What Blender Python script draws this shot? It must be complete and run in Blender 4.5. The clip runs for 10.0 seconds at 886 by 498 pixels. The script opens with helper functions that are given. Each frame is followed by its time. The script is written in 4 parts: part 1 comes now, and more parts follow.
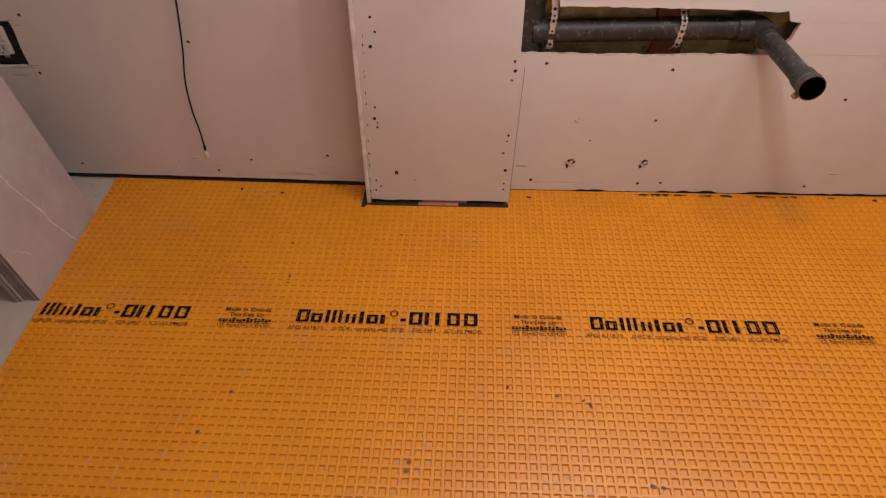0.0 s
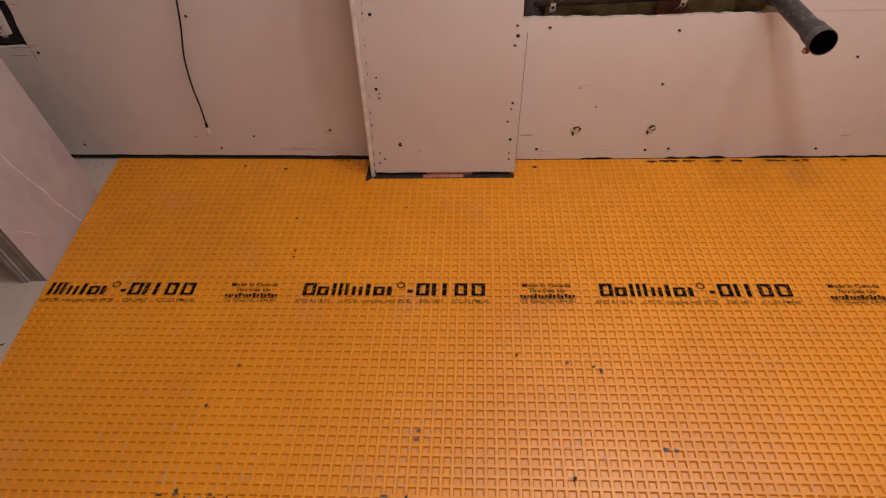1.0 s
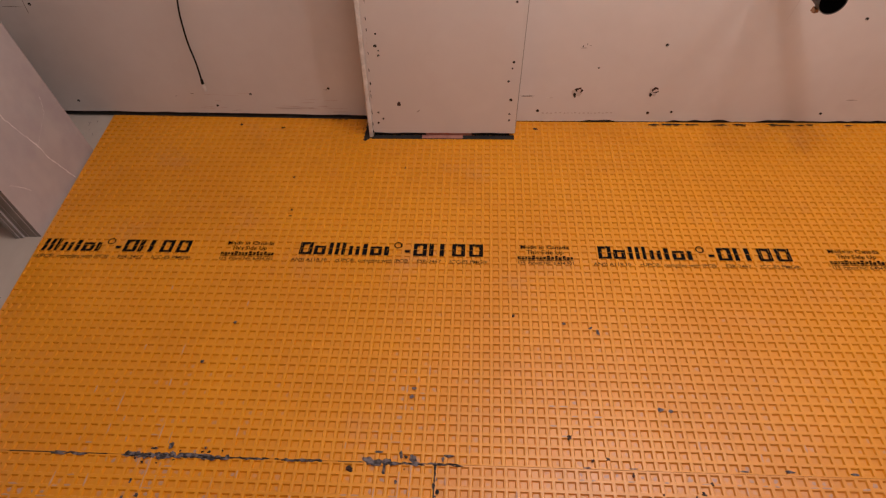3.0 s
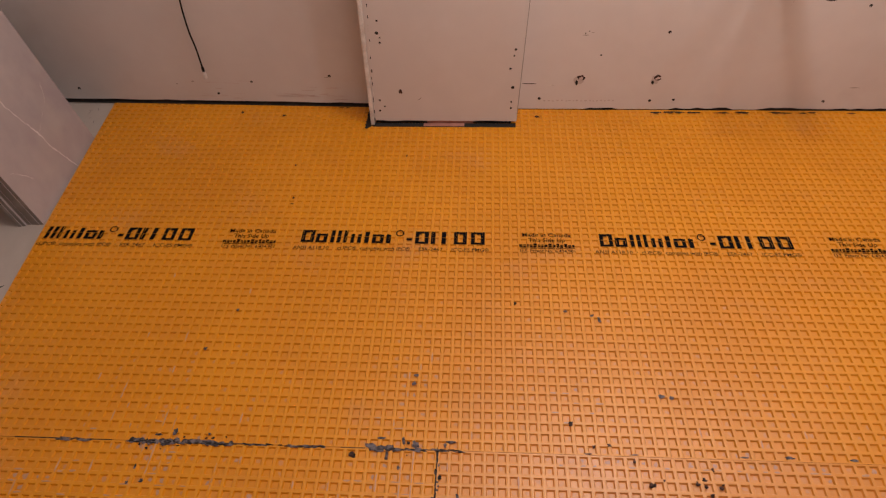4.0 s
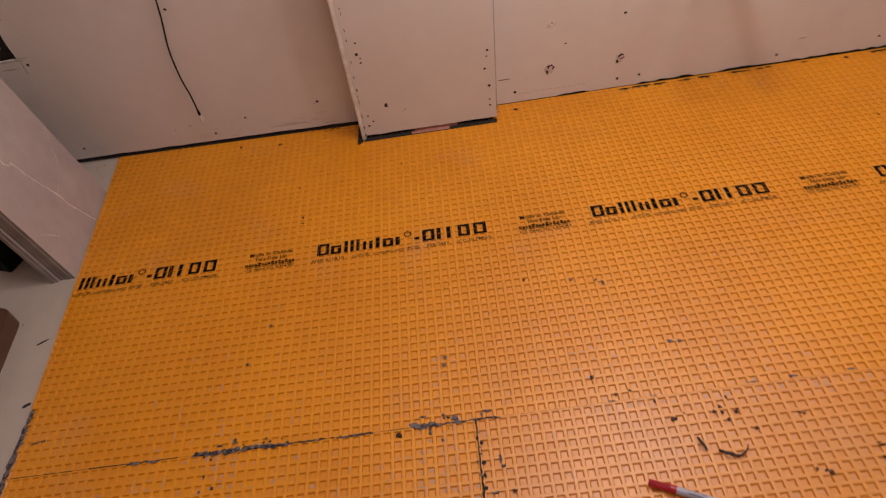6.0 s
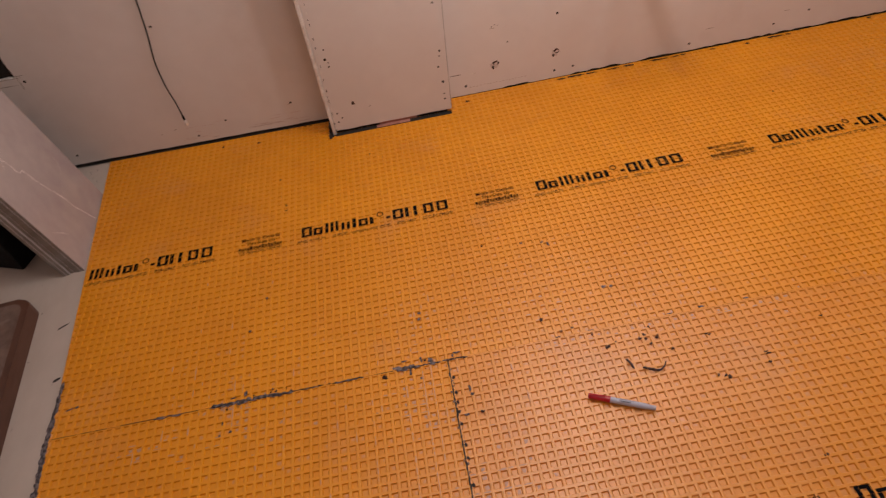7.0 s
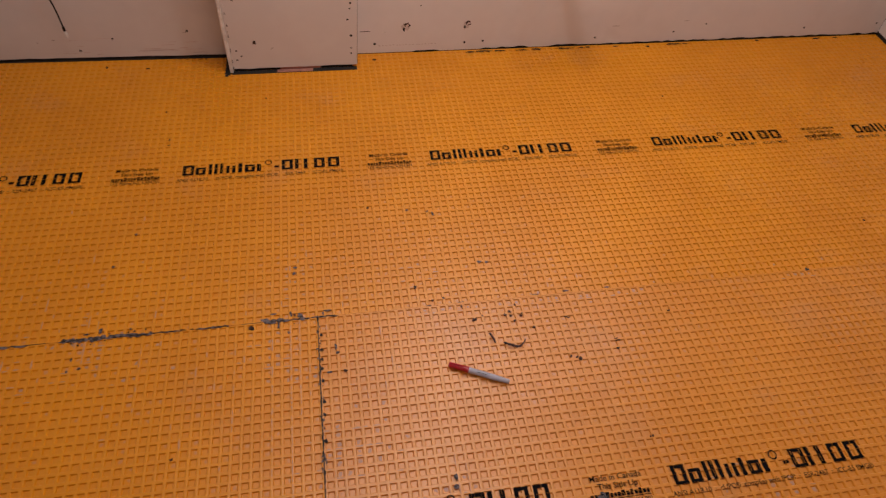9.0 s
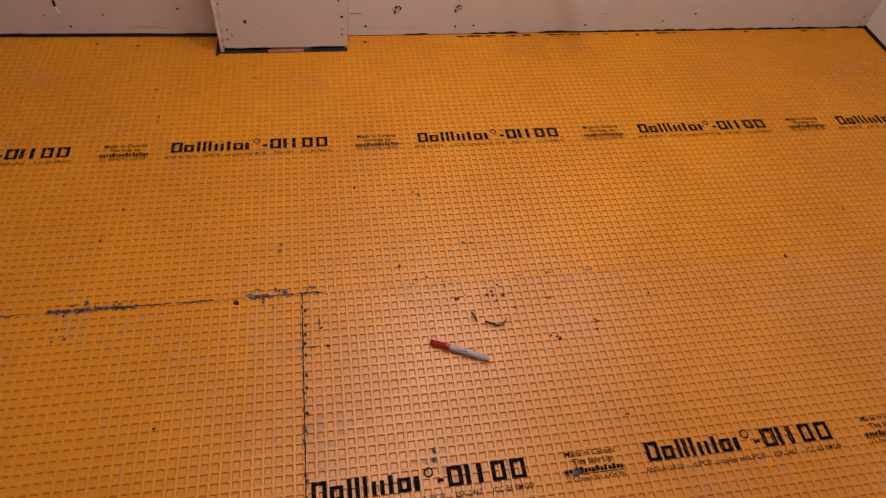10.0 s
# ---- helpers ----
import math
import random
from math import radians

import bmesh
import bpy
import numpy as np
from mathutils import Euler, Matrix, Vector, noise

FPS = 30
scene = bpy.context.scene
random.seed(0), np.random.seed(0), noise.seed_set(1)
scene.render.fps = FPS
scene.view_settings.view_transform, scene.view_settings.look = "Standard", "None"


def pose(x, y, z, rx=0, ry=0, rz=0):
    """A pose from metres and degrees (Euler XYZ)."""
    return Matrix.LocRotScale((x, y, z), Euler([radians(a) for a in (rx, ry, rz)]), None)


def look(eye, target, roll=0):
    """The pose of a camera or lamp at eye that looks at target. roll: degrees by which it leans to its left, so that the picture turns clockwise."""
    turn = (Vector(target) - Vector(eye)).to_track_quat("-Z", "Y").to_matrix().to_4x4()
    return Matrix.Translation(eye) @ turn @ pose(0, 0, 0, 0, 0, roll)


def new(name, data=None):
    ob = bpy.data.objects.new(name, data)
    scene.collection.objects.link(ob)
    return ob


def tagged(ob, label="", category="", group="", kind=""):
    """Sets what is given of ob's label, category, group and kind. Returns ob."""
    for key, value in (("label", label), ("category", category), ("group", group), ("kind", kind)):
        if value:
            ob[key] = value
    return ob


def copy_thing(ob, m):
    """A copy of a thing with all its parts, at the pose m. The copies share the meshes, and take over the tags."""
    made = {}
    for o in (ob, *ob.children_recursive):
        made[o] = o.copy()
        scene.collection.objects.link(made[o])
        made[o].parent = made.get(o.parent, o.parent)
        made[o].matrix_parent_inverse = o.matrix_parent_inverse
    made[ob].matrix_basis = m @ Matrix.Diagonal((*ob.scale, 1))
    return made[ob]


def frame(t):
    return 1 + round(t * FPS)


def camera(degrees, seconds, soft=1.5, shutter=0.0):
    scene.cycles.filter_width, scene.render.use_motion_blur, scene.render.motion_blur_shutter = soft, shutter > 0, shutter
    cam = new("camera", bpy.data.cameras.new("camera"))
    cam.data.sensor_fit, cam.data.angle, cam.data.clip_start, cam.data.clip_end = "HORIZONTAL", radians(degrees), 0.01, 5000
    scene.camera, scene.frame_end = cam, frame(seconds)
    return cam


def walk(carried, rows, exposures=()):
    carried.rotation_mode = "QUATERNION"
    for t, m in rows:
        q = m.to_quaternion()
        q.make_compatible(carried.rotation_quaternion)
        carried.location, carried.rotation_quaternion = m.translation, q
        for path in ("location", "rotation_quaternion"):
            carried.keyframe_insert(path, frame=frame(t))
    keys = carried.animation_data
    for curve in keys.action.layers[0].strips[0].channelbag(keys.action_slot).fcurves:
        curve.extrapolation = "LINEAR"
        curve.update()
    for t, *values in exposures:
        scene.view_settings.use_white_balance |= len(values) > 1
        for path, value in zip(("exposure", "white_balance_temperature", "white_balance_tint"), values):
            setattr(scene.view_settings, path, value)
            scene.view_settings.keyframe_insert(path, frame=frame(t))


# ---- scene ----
cam = camera(68.5, 10.0, soft=1.2, shutter=0.35)

PATH = [
    (0, (0.417, -1.067, 1.155), (0.328, 0.427, -0.172), -1.0),
    (0.2, (0.419, -1.068, 1.156), (0.321, 0.423, -0.173), -0.8),
    (0.5, (0.424, -1.072, 1.120), (0.275, 0.410, -0.214), -3.6),
    (1, (0.423, -1.078, 1.116), (0.308, 0.384, -0.244), -3.1),
    (1.5, (0.421, -1.081, 1.113), (0.293, 0.363, -0.265), -3.3),
    (2, (0.417, -1.080, 1.115), (0.296, 0.355, -0.273), -2.7),
    (2.5, (0.423, -1.083, 1.101), (0.307, 0.334, -0.306), -2.6),
    (3, (0.425, -1.084, 1.092), (0.314, 0.313, -0.335), -2.4),
    (4.3, (0.418, -1.088, 1.092), (0.306, 0.283, -0.360), -2.5),
    (4.5, (0.413, -1.078, 1.114), (0.287, 0.327, -0.303), -3.0),
    (4.8, (0.402, -1.081, 1.114), (0.257, 0.337, -0.288), -4.3),
    (5, (0.395, -1.091, 1.101), (0.225, 0.324, -0.302), -6.6),
    (5.2, (0.379, -1.097, 1.108), (0.217, 0.324, -0.288), -5.4),
    (5.5, (0.375, -1.117, 1.112), (0.240, 0.300, -0.293), -4.6),
    (5.7, (0.399, -1.138, 1.110), (0.251, 0.274, -0.298), -9.1),
    (6.8, (0.381, -1.401, 1.313), (0.364, -0.041, -0.153), -10.6),
    (7, (0.385, -1.419, 1.297), (0.396, -0.045, -0.157), -11.0),
    (7.2, (0.401, -1.404, 1.321), (0.493, -0.021, -0.121), -8.4),
    (7.3, (0.411, -1.415, 1.302), (0.533, 0.012, -0.095), -7.4),
    (7.5, (0.416, -1.437, 1.317), (0.569, -0.021, -0.088), -3.1),
    (7.7, (0.445, -1.475, 1.310), (0.601, -0.123, -0.156), 0.6),
    (7.8, (0.450, -1.476, 1.324), (0.604, -0.161, -0.175), 1.0),
    (8, (0.440, -1.472, 1.312), (0.477, -0.160, -0.197), -3.9),
    (8.2, (0.444, -1.470, 1.318), (0.416, -0.164, -0.197), -4.0),
    (8.3, (0.440, -1.476, 1.310), (0.414, -0.166, -0.202), -5.2),
    (8.5, (0.423, -1.464, 1.334), (0.432, -0.173, -0.193), -5.0),
    (8.7, (0.437, -1.449, 1.315), (0.579, -0.166, -0.213), -0.3),
    (8.8, (0.438, -1.441, 1.297), (0.643, -0.165, -0.228), 1.9),
    (9, (0.434, -1.428, 1.312), (0.726, -0.190, -0.232), 5.5),
    (9.2, (0.443, -1.449, 1.293), (0.748, -0.203, -0.241), 6.2),
    (9.5, (0.442, -1.456, 1.300), (0.751, -0.227, -0.247), 4.7),
    (10, (0.453, -1.466, 1.313), (0.761, -0.253, -0.247), 7.3),
]

walk(cam, [(t, look(eye, target, roll)) for t, eye, target, roll in PATH], [(0.0, 0.0), (7.4, 0.02), (8.1, -0.08), (10.0, -0.09)])

# ---------------------------------------------------------------- light
world = bpy.data.worlds.new("world")
scene.world = world
world.use_nodes = True
world.node_tree.nodes["Background"].inputs[0].default_value = (0.5, 0.42, 0.36, 1)
world.node_tree.nodes["Background"].inputs[1].default_value = 0.05


def lamp(name, kind, power, m, colour, size):
    data = bpy.data.lights.new(name, kind)
    data.energy, data.color = power, colour
    if kind == "AREA":
        data.shape, data.size, data.size_y = "RECTANGLE", size, size
    else:
        data.shadow_soft_size = size
    ob = new(name, data)
    ob.matrix_world = m
    return ob


WARM = (1.0, 0.857, 0.800)
BULB = (1.0, 0.897, 0.855)
LAMP_X, LAMP_Y, LAMP_Z, LAMP_GAP = 1.18, -0.01, 1.30, 0.37
for k, watts in ((-1, 9.2), (0, 5.3), (1, 3.3)):
    lamp("vanity_bulb", "POINT", watts, pose(LAMP_X + k * LAMP_GAP, LAMP_Y, LAMP_Z), BULB, 0.045)
lamp("ceiling_light", "AREA", 12.9, pose(0.66, -0.38, 2.38), WARM, 0.7)


# ---------------------------------------------------------------- materials
def material(name, colour, other=None, scale=8.0, rough=0.6, metal=0.0, bump=0.0, bump_scale=60.0, spread=(0.35, 0.65), spec=0.5,
             speck=None, speck_scale=40.0, speck_at=(0.68, 0.74), stretch=(1, 1, 1), rough_vary=0.1):
    """Two scales of noise between two colours, an optional scatter of specks, a fine relief."""
    m = bpy.data.materials.new(name)
    m.use_nodes = True
    nt = m.node_tree
    b = nt.nodes["Principled BSDF"]
    b.inputs["Roughness"].default_value, b.inputs["Metallic"].default_value = rough, metal
    b.inputs["Specular IOR Level"].default_value = spec
    co = nt.nodes.new("ShaderNodeTexCoord")
    mp = nt.nodes.new("ShaderNodeMapping")
    mp.inputs["Scale"].default_value = stretch
    nt.links.new(co.outputs["Object"], mp.inputs["Vector"])

    def noise_at(sc, detail=4.0):
        n = nt.nodes.new("ShaderNodeTexNoise")
        n.inputs["Scale"].default_value, n.inputs["Detail"].default_value = sc, detail
        nt.links.new(mp.outputs["Vector"], n.inputs["Vector"])
        return n

    def ramp(src, lo, hi):
        r = nt.nodes.new("ShaderNodeMapRange")
        r.inputs["From Min"].default_value, r.inputs["From Max"].default_value = lo, hi
        nt.links.new(src, r.inputs["Value"])
        return r.outputs["Result"]

    def mix(fac, a, c):
        x = nt.nodes.new("ShaderNodeMix")
        x.data_type = "RGBA"
        for sock, v in ((x.inputs["Factor"], fac), (x.inputs["A"], a), (x.inputs["B"], c)):
            if isinstance(v, (tuple, float)):
                sock.default_value = (*v, 1) if isinstance(v, tuple) else v
            else:
                nt.links.new(v, sock)
        return x.outputs["Result"]

    n1, n2 = noise_at(scale), noise_at(scale * 7.3, 6.0)
    other = other or tuple(c * 0.85 for c in colour)
    add = nt.nodes.new("ShaderNodeMath")
    add.operation = "MULTIPLY_ADD"
    add.inputs[1].default_value, add.inputs[2].default_value = 0.35, -0.175
    nt.links.new(n2.outputs["Fac"], add.inputs[0])
    both = nt.nodes.new("ShaderNodeMath")
    nt.links.new(n1.outputs["Fac"], both.inputs[0])
    nt.links.new(add.outputs[0], both.inputs[1])
    col = mix(ramp(both.outputs[0], *spread), colour, other)
    if speck:
        n3 = noise_at(speck_scale, 3.0)
        col = mix(ramp(n3.outputs["Fac"], *speck_at), col, speck)
    nt.links.new(col, b.inputs["Base Color"])
    rv = nt.nodes.new("ShaderNodeMapRange")
    rv.inputs["To Min"].default_value, rv.inputs["To Max"].default_value = max(0.02, rough - rough_vary), min(1, rough + rough_vary)
    nt.links.new(n2.outputs["Fac"], rv.inputs["Value"])
    nt.links.new(rv.outputs["Result"], b.inputs["Roughness"])
    if bump:
        n4 = noise_at(bump_scale, 5.0)
        bp = nt.nodes.new("ShaderNodeBump")
        bp.inputs["Strength"].default_value, bp.inputs["Distance"].default_value = 1.0, bump
        nt.links.new(n4.outputs["Fac"], bp.inputs["Height"])
        nt.links.new(bp.outputs["Normal"], b.inputs["Normal"])
    return m


ORANGE = material("orange_membrane", (0.84, 0.334, 0.003), (0.76, 0.288, 0.002), 3.0, 0.38, rough_vary=0.06, spec=0.95, bump=0.0002, bump_scale=300,
                  speck=(0.62, 0.32, 0.14), speck_scale=5.5, speck_at=(0.60, 1.2))
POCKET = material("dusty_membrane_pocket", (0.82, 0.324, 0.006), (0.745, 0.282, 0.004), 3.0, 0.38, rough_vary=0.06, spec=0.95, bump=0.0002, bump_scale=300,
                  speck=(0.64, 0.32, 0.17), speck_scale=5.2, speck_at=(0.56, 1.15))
# east sheet: dusty tone, with part of the lamp sheen mixed into the colour
DUSTY_SHEEN_ORANGE = material("dusty_sheen_membrane", (0.82, 0.332, 0.026), (0.75, 0.290, 0.018), 3.0, 0.38, rough_vary=0.06, spec=0.95, bump=0.0002, bump_scale=300,
                        speck=(0.64, 0.33, 0.15), speck_scale=5.5, speck_at=(0.54, 1.1))
DUSTY_SHEEN_POCKET = material("dusty_sheen_membrane_pocket", (0.80, 0.324, 0.034), (0.73, 0.284, 0.024), 3.0, 0.38, rough_vary=0.06, spec=0.95, bump=0.0002, bump_scale=300,
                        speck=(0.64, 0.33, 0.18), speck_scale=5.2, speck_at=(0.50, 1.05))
PAPER = material("drywall_paper", (0.745, 0.706, 0.695), (0.69, 0.646, 0.634), 2.2, 0.82, bump=0.0001, bump_scale=250, spec=0.25,
                 speck=(0.63, 0.585, 0.57), speck_scale=6.0, speck_at=(0.62, 0.9))
GYPSUM = material("cut_gypsum", (0.82, 0.79, 0.77), (0.64, 0.60, 0.57), 30.0, 0.9, bump=0.0015, bump_scale=120)
PLY = material("subfloor_plywood", (0.57, 0.505, 0.455), (0.51, 0.445, 0.395), 2.0, 0.75, bump=0.0002, bump_scale=90, stretch=(2, 1, 1),
               speck=(0.36, 0.31, 0.27), speck_scale=25, speck_at=(0.70, 0.80))
MARBLE = material("grey_marble_tile", (0.53, 0.485, 0.485), (0.43, 0.375, 0.395), 4.0, 0.25, rough_vary=0.05, spread=(0.32, 0.68), speck=(0.58, 0.53, 0.50), speck_scale=6.0, speck_at=(0.52, 0.9))
TILE_BODY = material("tile_edge", (0.30, 0.27, 0.25), (0.20, 0.175, 0.16), 20.0, 0.8, bump=0.0003)
VEIN = material("white_vein", (0.82, 0.77, 0.76), (0.60, 0.55, 0.55), 40.0, 0.3)
BLACK_PIPE = material("black_abs_plastic", (0.026, 0.025, 0.026), (0.045, 0.042, 0.042), 14.0, 0.48, spec=0.4, bump=0.0002, bump_scale=80,
                      speck=(0.22, 0.205, 0.195), speck_scale=75.0, speck_at=(0.58, 0.80))
RUBBER = material("black_rubber", (0.006, 0.006, 0.006), (0.012, 0.011, 0.011), 20.0, 0.7, spec=0.2)
# near black; also painted in where gaps lie in shade
DARK = material("black_and_gap_shade", (0.015, 0.013, 0.012), (0.03, 0.025, 0.022), 25.0, 0.9)
ZINC = material("galvanised_steel", (0.66, 0.66, 0.67), (0.5, 0.5, 0.51), 40.0, 0.45, metal=0.35)
STEEL = material("bright_steel", (0.78, 0.78, 0.79), (0.6, 0.6, 0.61), 40.0, 0.35, metal=0.4)
WOOL = material("mineral_wool", (0.72, 0.63, 0.36), (0.46, 0.40, 0.20), 18.0, 0.95, bump=0.004, bump_scale=90,
                speck=(0.62, 0.57, 0.38), speck_scale=45, speck_at=(0.58, 0.75))
STUD = material("red_stud_wood", (0.34, 0.135, 0.075), (0.22, 0.085, 0.05), 14.0, 0.75, stretch=(1, 1, 0.2), bump=0.0004)
BROWN = material("stained_wood", (0.115, 0.05, 0.032), (0.07, 0.03, 0.02), 10.0, 0.42, bump=0.0005, bump_scale=40, stretch=(1, 0.3, 1))
DUSTY = material("dusty_wood_top", (0.20, 0.135, 0.11), (0.11, 0.07, 0.055), 9.0, 0.5, bump=0.0006, bump_scale=30,
                 speck=(0.34, 0.29, 0.27), speck_scale=14, speck_at=(0.55, 0.75))
THINSET = material("grey_thinset", (0.20, 0.175, 0.195), (0.045, 0.038, 0.042), 120.0, 0.9, bump=0.0016, bump_scale=260, spread=(0.42, 0.58))
DARK_SET = material("dark_thinset", (0.030, 0.027, 0.028), (0.016, 0.014, 0.015), 70.0, 0.9, bump=0.001, bump_scale=200)
DUST_GLOW = material("dusty_glow_film", (0.70, 0.325, 0.13), (0.73, 0.305, 0.07), 45.0, 0.42, spec=1.0)
HAZE = material("pale_thinset_film", (0.68, 0.40, 0.28), (0.64, 0.33, 0.17), 80.0, 0.6)
GREY_FILM = material("grey_thinset_film", (0.62, 0.34, 0.20), (0.50, 0.32, 0.26), 60.0, 0.5, spec=0.7)
INK = material("black_ink", (0.004, 0.004, 0.006), (0.007, 0.007, 0.009), 40.0, 0.75, spec=0.06)
FAINT_INK = material("worn_ink", (0.022, 0.012, 0.010), (0.05, 0.022, 0.010), 90.0, 0.7, spec=0.2)
CRUMB = material("brown_crumb", (0.10, 0.045, 0.032), (0.022, 0.014, 0.013), 150.0, 0.8, bump=0.001, bump_scale=300, spread=(0.42, 0.58))
WHITE = material("white_plastic", (0.72, 0.69, 0.66), (0.66, 0.63, 0.6), 20.0, 0.35)
RED = material("red_plastic", (0.50, 0.016, 0.034), (0.40, 0.012, 0.026), 20.0, 0.3)
GREY = material("grey_plastic", (0.47, 0.48, 0.60), (0.41, 0.42, 0.53), 20.0, 0.35)
COPPER = material("tan_paste", (0.42, 0.22, 0.11), (0.30, 0.14, 0.07), 40.0, 0.7)
MOUTH = material("mouth_shade", (0.0015, 0.0015, 0.0015), (0.002, 0.002, 0.002), 20.0, 1.0, spec=0.0)
RIM_SHINE = material("abs_rim_highlight", (0.075, 0.070, 0.068), (0.03, 0.028, 0.028), 60.0, 0.5)
FAINT = material("faint_pencil", (0.54, 0.47, 0.45), (0.60, 0.53, 0.51), 60.0, 0.8)
TORN = material("torn_board_edge", (0.42, 0.32, 0.27), (0.62, 0.55, 0.50), 60.0, 0.9, bump=0.001, bump_scale=120)
# also colours the painted shadow line on the column's edge
PENCIL = material("pencil", (0.30, 0.26, 0.24), (0.38, 0.33, 0.30), 60.0, 0.8)
SKIRT_RED = material("pink_plate", (0.50, 0.24, 0.19), (0.34, 0.13, 0.10), 20.0, 0.8)
SMEAR = material("reddish_smear", (0.60, 0.50, 0.475), (0.68, 0.60, 0.585), 50.0, 0.85)
PLASTER = material("ceiling_paint", (0.70, 0.66, 0.62), (0.66, 0.62, 0.58), 3.0, 0.9)


# ---------------------------------------------------------------- helpers
def mesh_object(name, bm, mat, smooth=False):
    me = bpy.data.meshes.new(name)
    bm.normal_update()
    bm.to_mesh(me)
    bm.free()
    for q in (mat if isinstance(mat, (list, tuple)) else [mat]):
        me.materials.append(q)
    if smooth:
        me.shade_smooth()
        me.set_sharp_from_angle(angle=radians(38))
    return new(name, me)


def part(name, bm, mat, parent, label="", smooth=False):
    ob = mesh_object(name, bm, mat, smooth)
    ob.parent = parent
    if label:
        tagged(ob, label)
    return ob


def thing(name, label, category, m=None, group="", kind=""):
    ob = new(name)
    ob.empty_display_size = 0.05
    if m is not None:
        ob.matrix_world = m
    return tagged(ob, label, category, group, kind)


def box(lo, hi, bevel=0.0, segments=2, bm=None):
    bm = bm or bmesh.new()
    c = [(a + b) / 2 for a, b in zip(lo, hi)]
    s = [b - a for a, b in zip(lo, hi)]
    made = bmesh.ops.create_cube(bm, size=1, matrix=Matrix.Translation(c) @ Matrix.Diagonal((*s, 1)))
    if bevel:
        edges = list({e for v in made["verts"] for e in v.link_edges})
        bmesh.ops.bevel(bm, geom=edges, offset=bevel, segments=segments, affect="EDGES", profile=0.5)
    return bm


def tube(points, radius, sides=20, bm=None, caps=True, radii=None, axis=None):
    """A round bar along points."""
    bm = bm or bmesh.new()
    pts = [Vector(p) for p in points]
    rings = []
    for i, p in enumerate(pts):
        d = axis if axis else (pts[min(i + 1, len(pts) - 1)] - pts[max(i - 1, 0)]).normalized()
        side = d.orthogonal().normalized() if i == 0 else (side - d * side.dot(d)).normalized()
        up = d.cross(side)
        r = radii[i] if radii else radius
        rings.append([bm.verts.new(p + r * (math.cos(a) * side + math.sin(a) * up)) for a in (2 * math.pi * k / sides for k in range(sides))])
    for a, b in zip(rings, rings[1:]):
        for k in range(sides):
            bm.faces.new((a[k], a[(k + 1) % sides], b[(k + 1) % sides], b[k]))
    if caps:
        bm.faces.new(rings[0][::-1])
        bm.faces.new(rings[-1])
    return bm


def smooth_line(points, steps=8):
    """Catmull-Rom through points."""
    p = [Vector(q) for q in points]
    p = [2 * p[0] - p[1], *p, 2 * p[-1] - p[-2]]
    out = []
    for a, b, c, d in zip(p, p[1:], p[2:], p[3:]):
        for k in range(steps):
            t = k / steps
            out.append(0.5 * (2 * b + (c - a) * t + (2 * a - 5 * b + 4 * c - d) * t * t + (3 * b - a - 3 * c + d) * t ** 3))
    return out + [p[-2]]


def ragged(points, step, amount, seed):
    """A closed outline with its sides broken into short uneven pieces."""
    rnd = random.Random(seed)
    out = []
    for (x0, y0), (x1, y1) in zip(points, points[1:] + points[:1]):
        n = max(1, int(math.hypot(x1 - x0, y1 - y0) / step))
        for k in range(n):
            t = k / n
            out.append((x0 + (x1 - x0) * t + rnd.uniform(-amount, amount), y0 + (y1 - y0) * t + rnd.uniform(-amount, amount)))
    return out


def foot_line(xa, xb, z, step, amount, seed):
    """The uneven cut lower edge of a board."""
    rnd = random.Random(seed)
    n = int((xb - xa) / step)
    return [(xa + (xb - xa) * k / n, z + rnd.uniform(-amount, amount)) for k in range(n + 1)]


def sheet(outer, holes, thick, place):
    """A board in x and z with openings through it; place(x, y, z) turns board coordinates to the world, y runs into the wall."""
    bm = bmesh.new()
    edges = []
    for loop in (outer, *holes):
        vs = [bm.verts.new((x, 0, z)) for x, z in loop]
        edges += [bm.edges.new((a, b)) for a, b in zip(vs, vs[1:] + vs[:1])]
    bmesh.ops.triangle_fill(bm, edges=edges, use_beauty=True)
    for f in bm.faces:
        f.normal_update()
        if f.normal.y > 0:
            f.normal_flip()
    front = list(bm.faces)
    made = bmesh.ops.extrude_face_region(bm, geom=front)
    for v in [g for g in made["geom"] if isinstance(g, bmesh.types.BMVert)]:
        v.co.y += thick
    for v in bm.verts:
        v.co = place(*v.co)
    bmesh.ops.recalc_face_normals(bm, faces=bm.faces)
    for f in bm.faces:
        f.material_index = 0 if abs(f.normal.y) > 0.7 else 1
    return bm


def blob(bm, x, y, z, rx, ry, height, turn, rnd, sides=11):
    """A flat uneven crust."""
    rim, top = [], []
    for k in range(sides):
        a = 2 * math.pi * k / sides
        r = rnd.uniform(0.6, 1.2)
        u, v = rx * r * math.cos(a), ry * r * math.sin(a)
        px, py = x + u * math.cos(turn) - v * math.sin(turn), y + u * math.sin(turn) + v * math.cos(turn)
        rim.append(bm.verts.new((px, py, z)))
        top.append(bm.verts.new((x + (px - x) * 0.7, y + (py - y) * 0.7, z + height * rnd.uniform(0.5, 1.1))))
    for k in range(sides):
        bm.faces.new((rim[k], rim[(k + 1) % sides], top[(k + 1) % sides], top[k]))
    bm.faces.new(top)
    return bm


# ---------------------------------------------------------------- the room
ROOM_W, ROOM_E, ROOM_S, ROOM_H = -1.45, 2.518, -2.6, 2.42
FLOOR_Z = -0.005


def left_face(x):
    return 0.5205 - 0.0235 * (x - 0.1)


def right_face(x):
    return 0.5065 - 0.0008 * (x - 0.53)


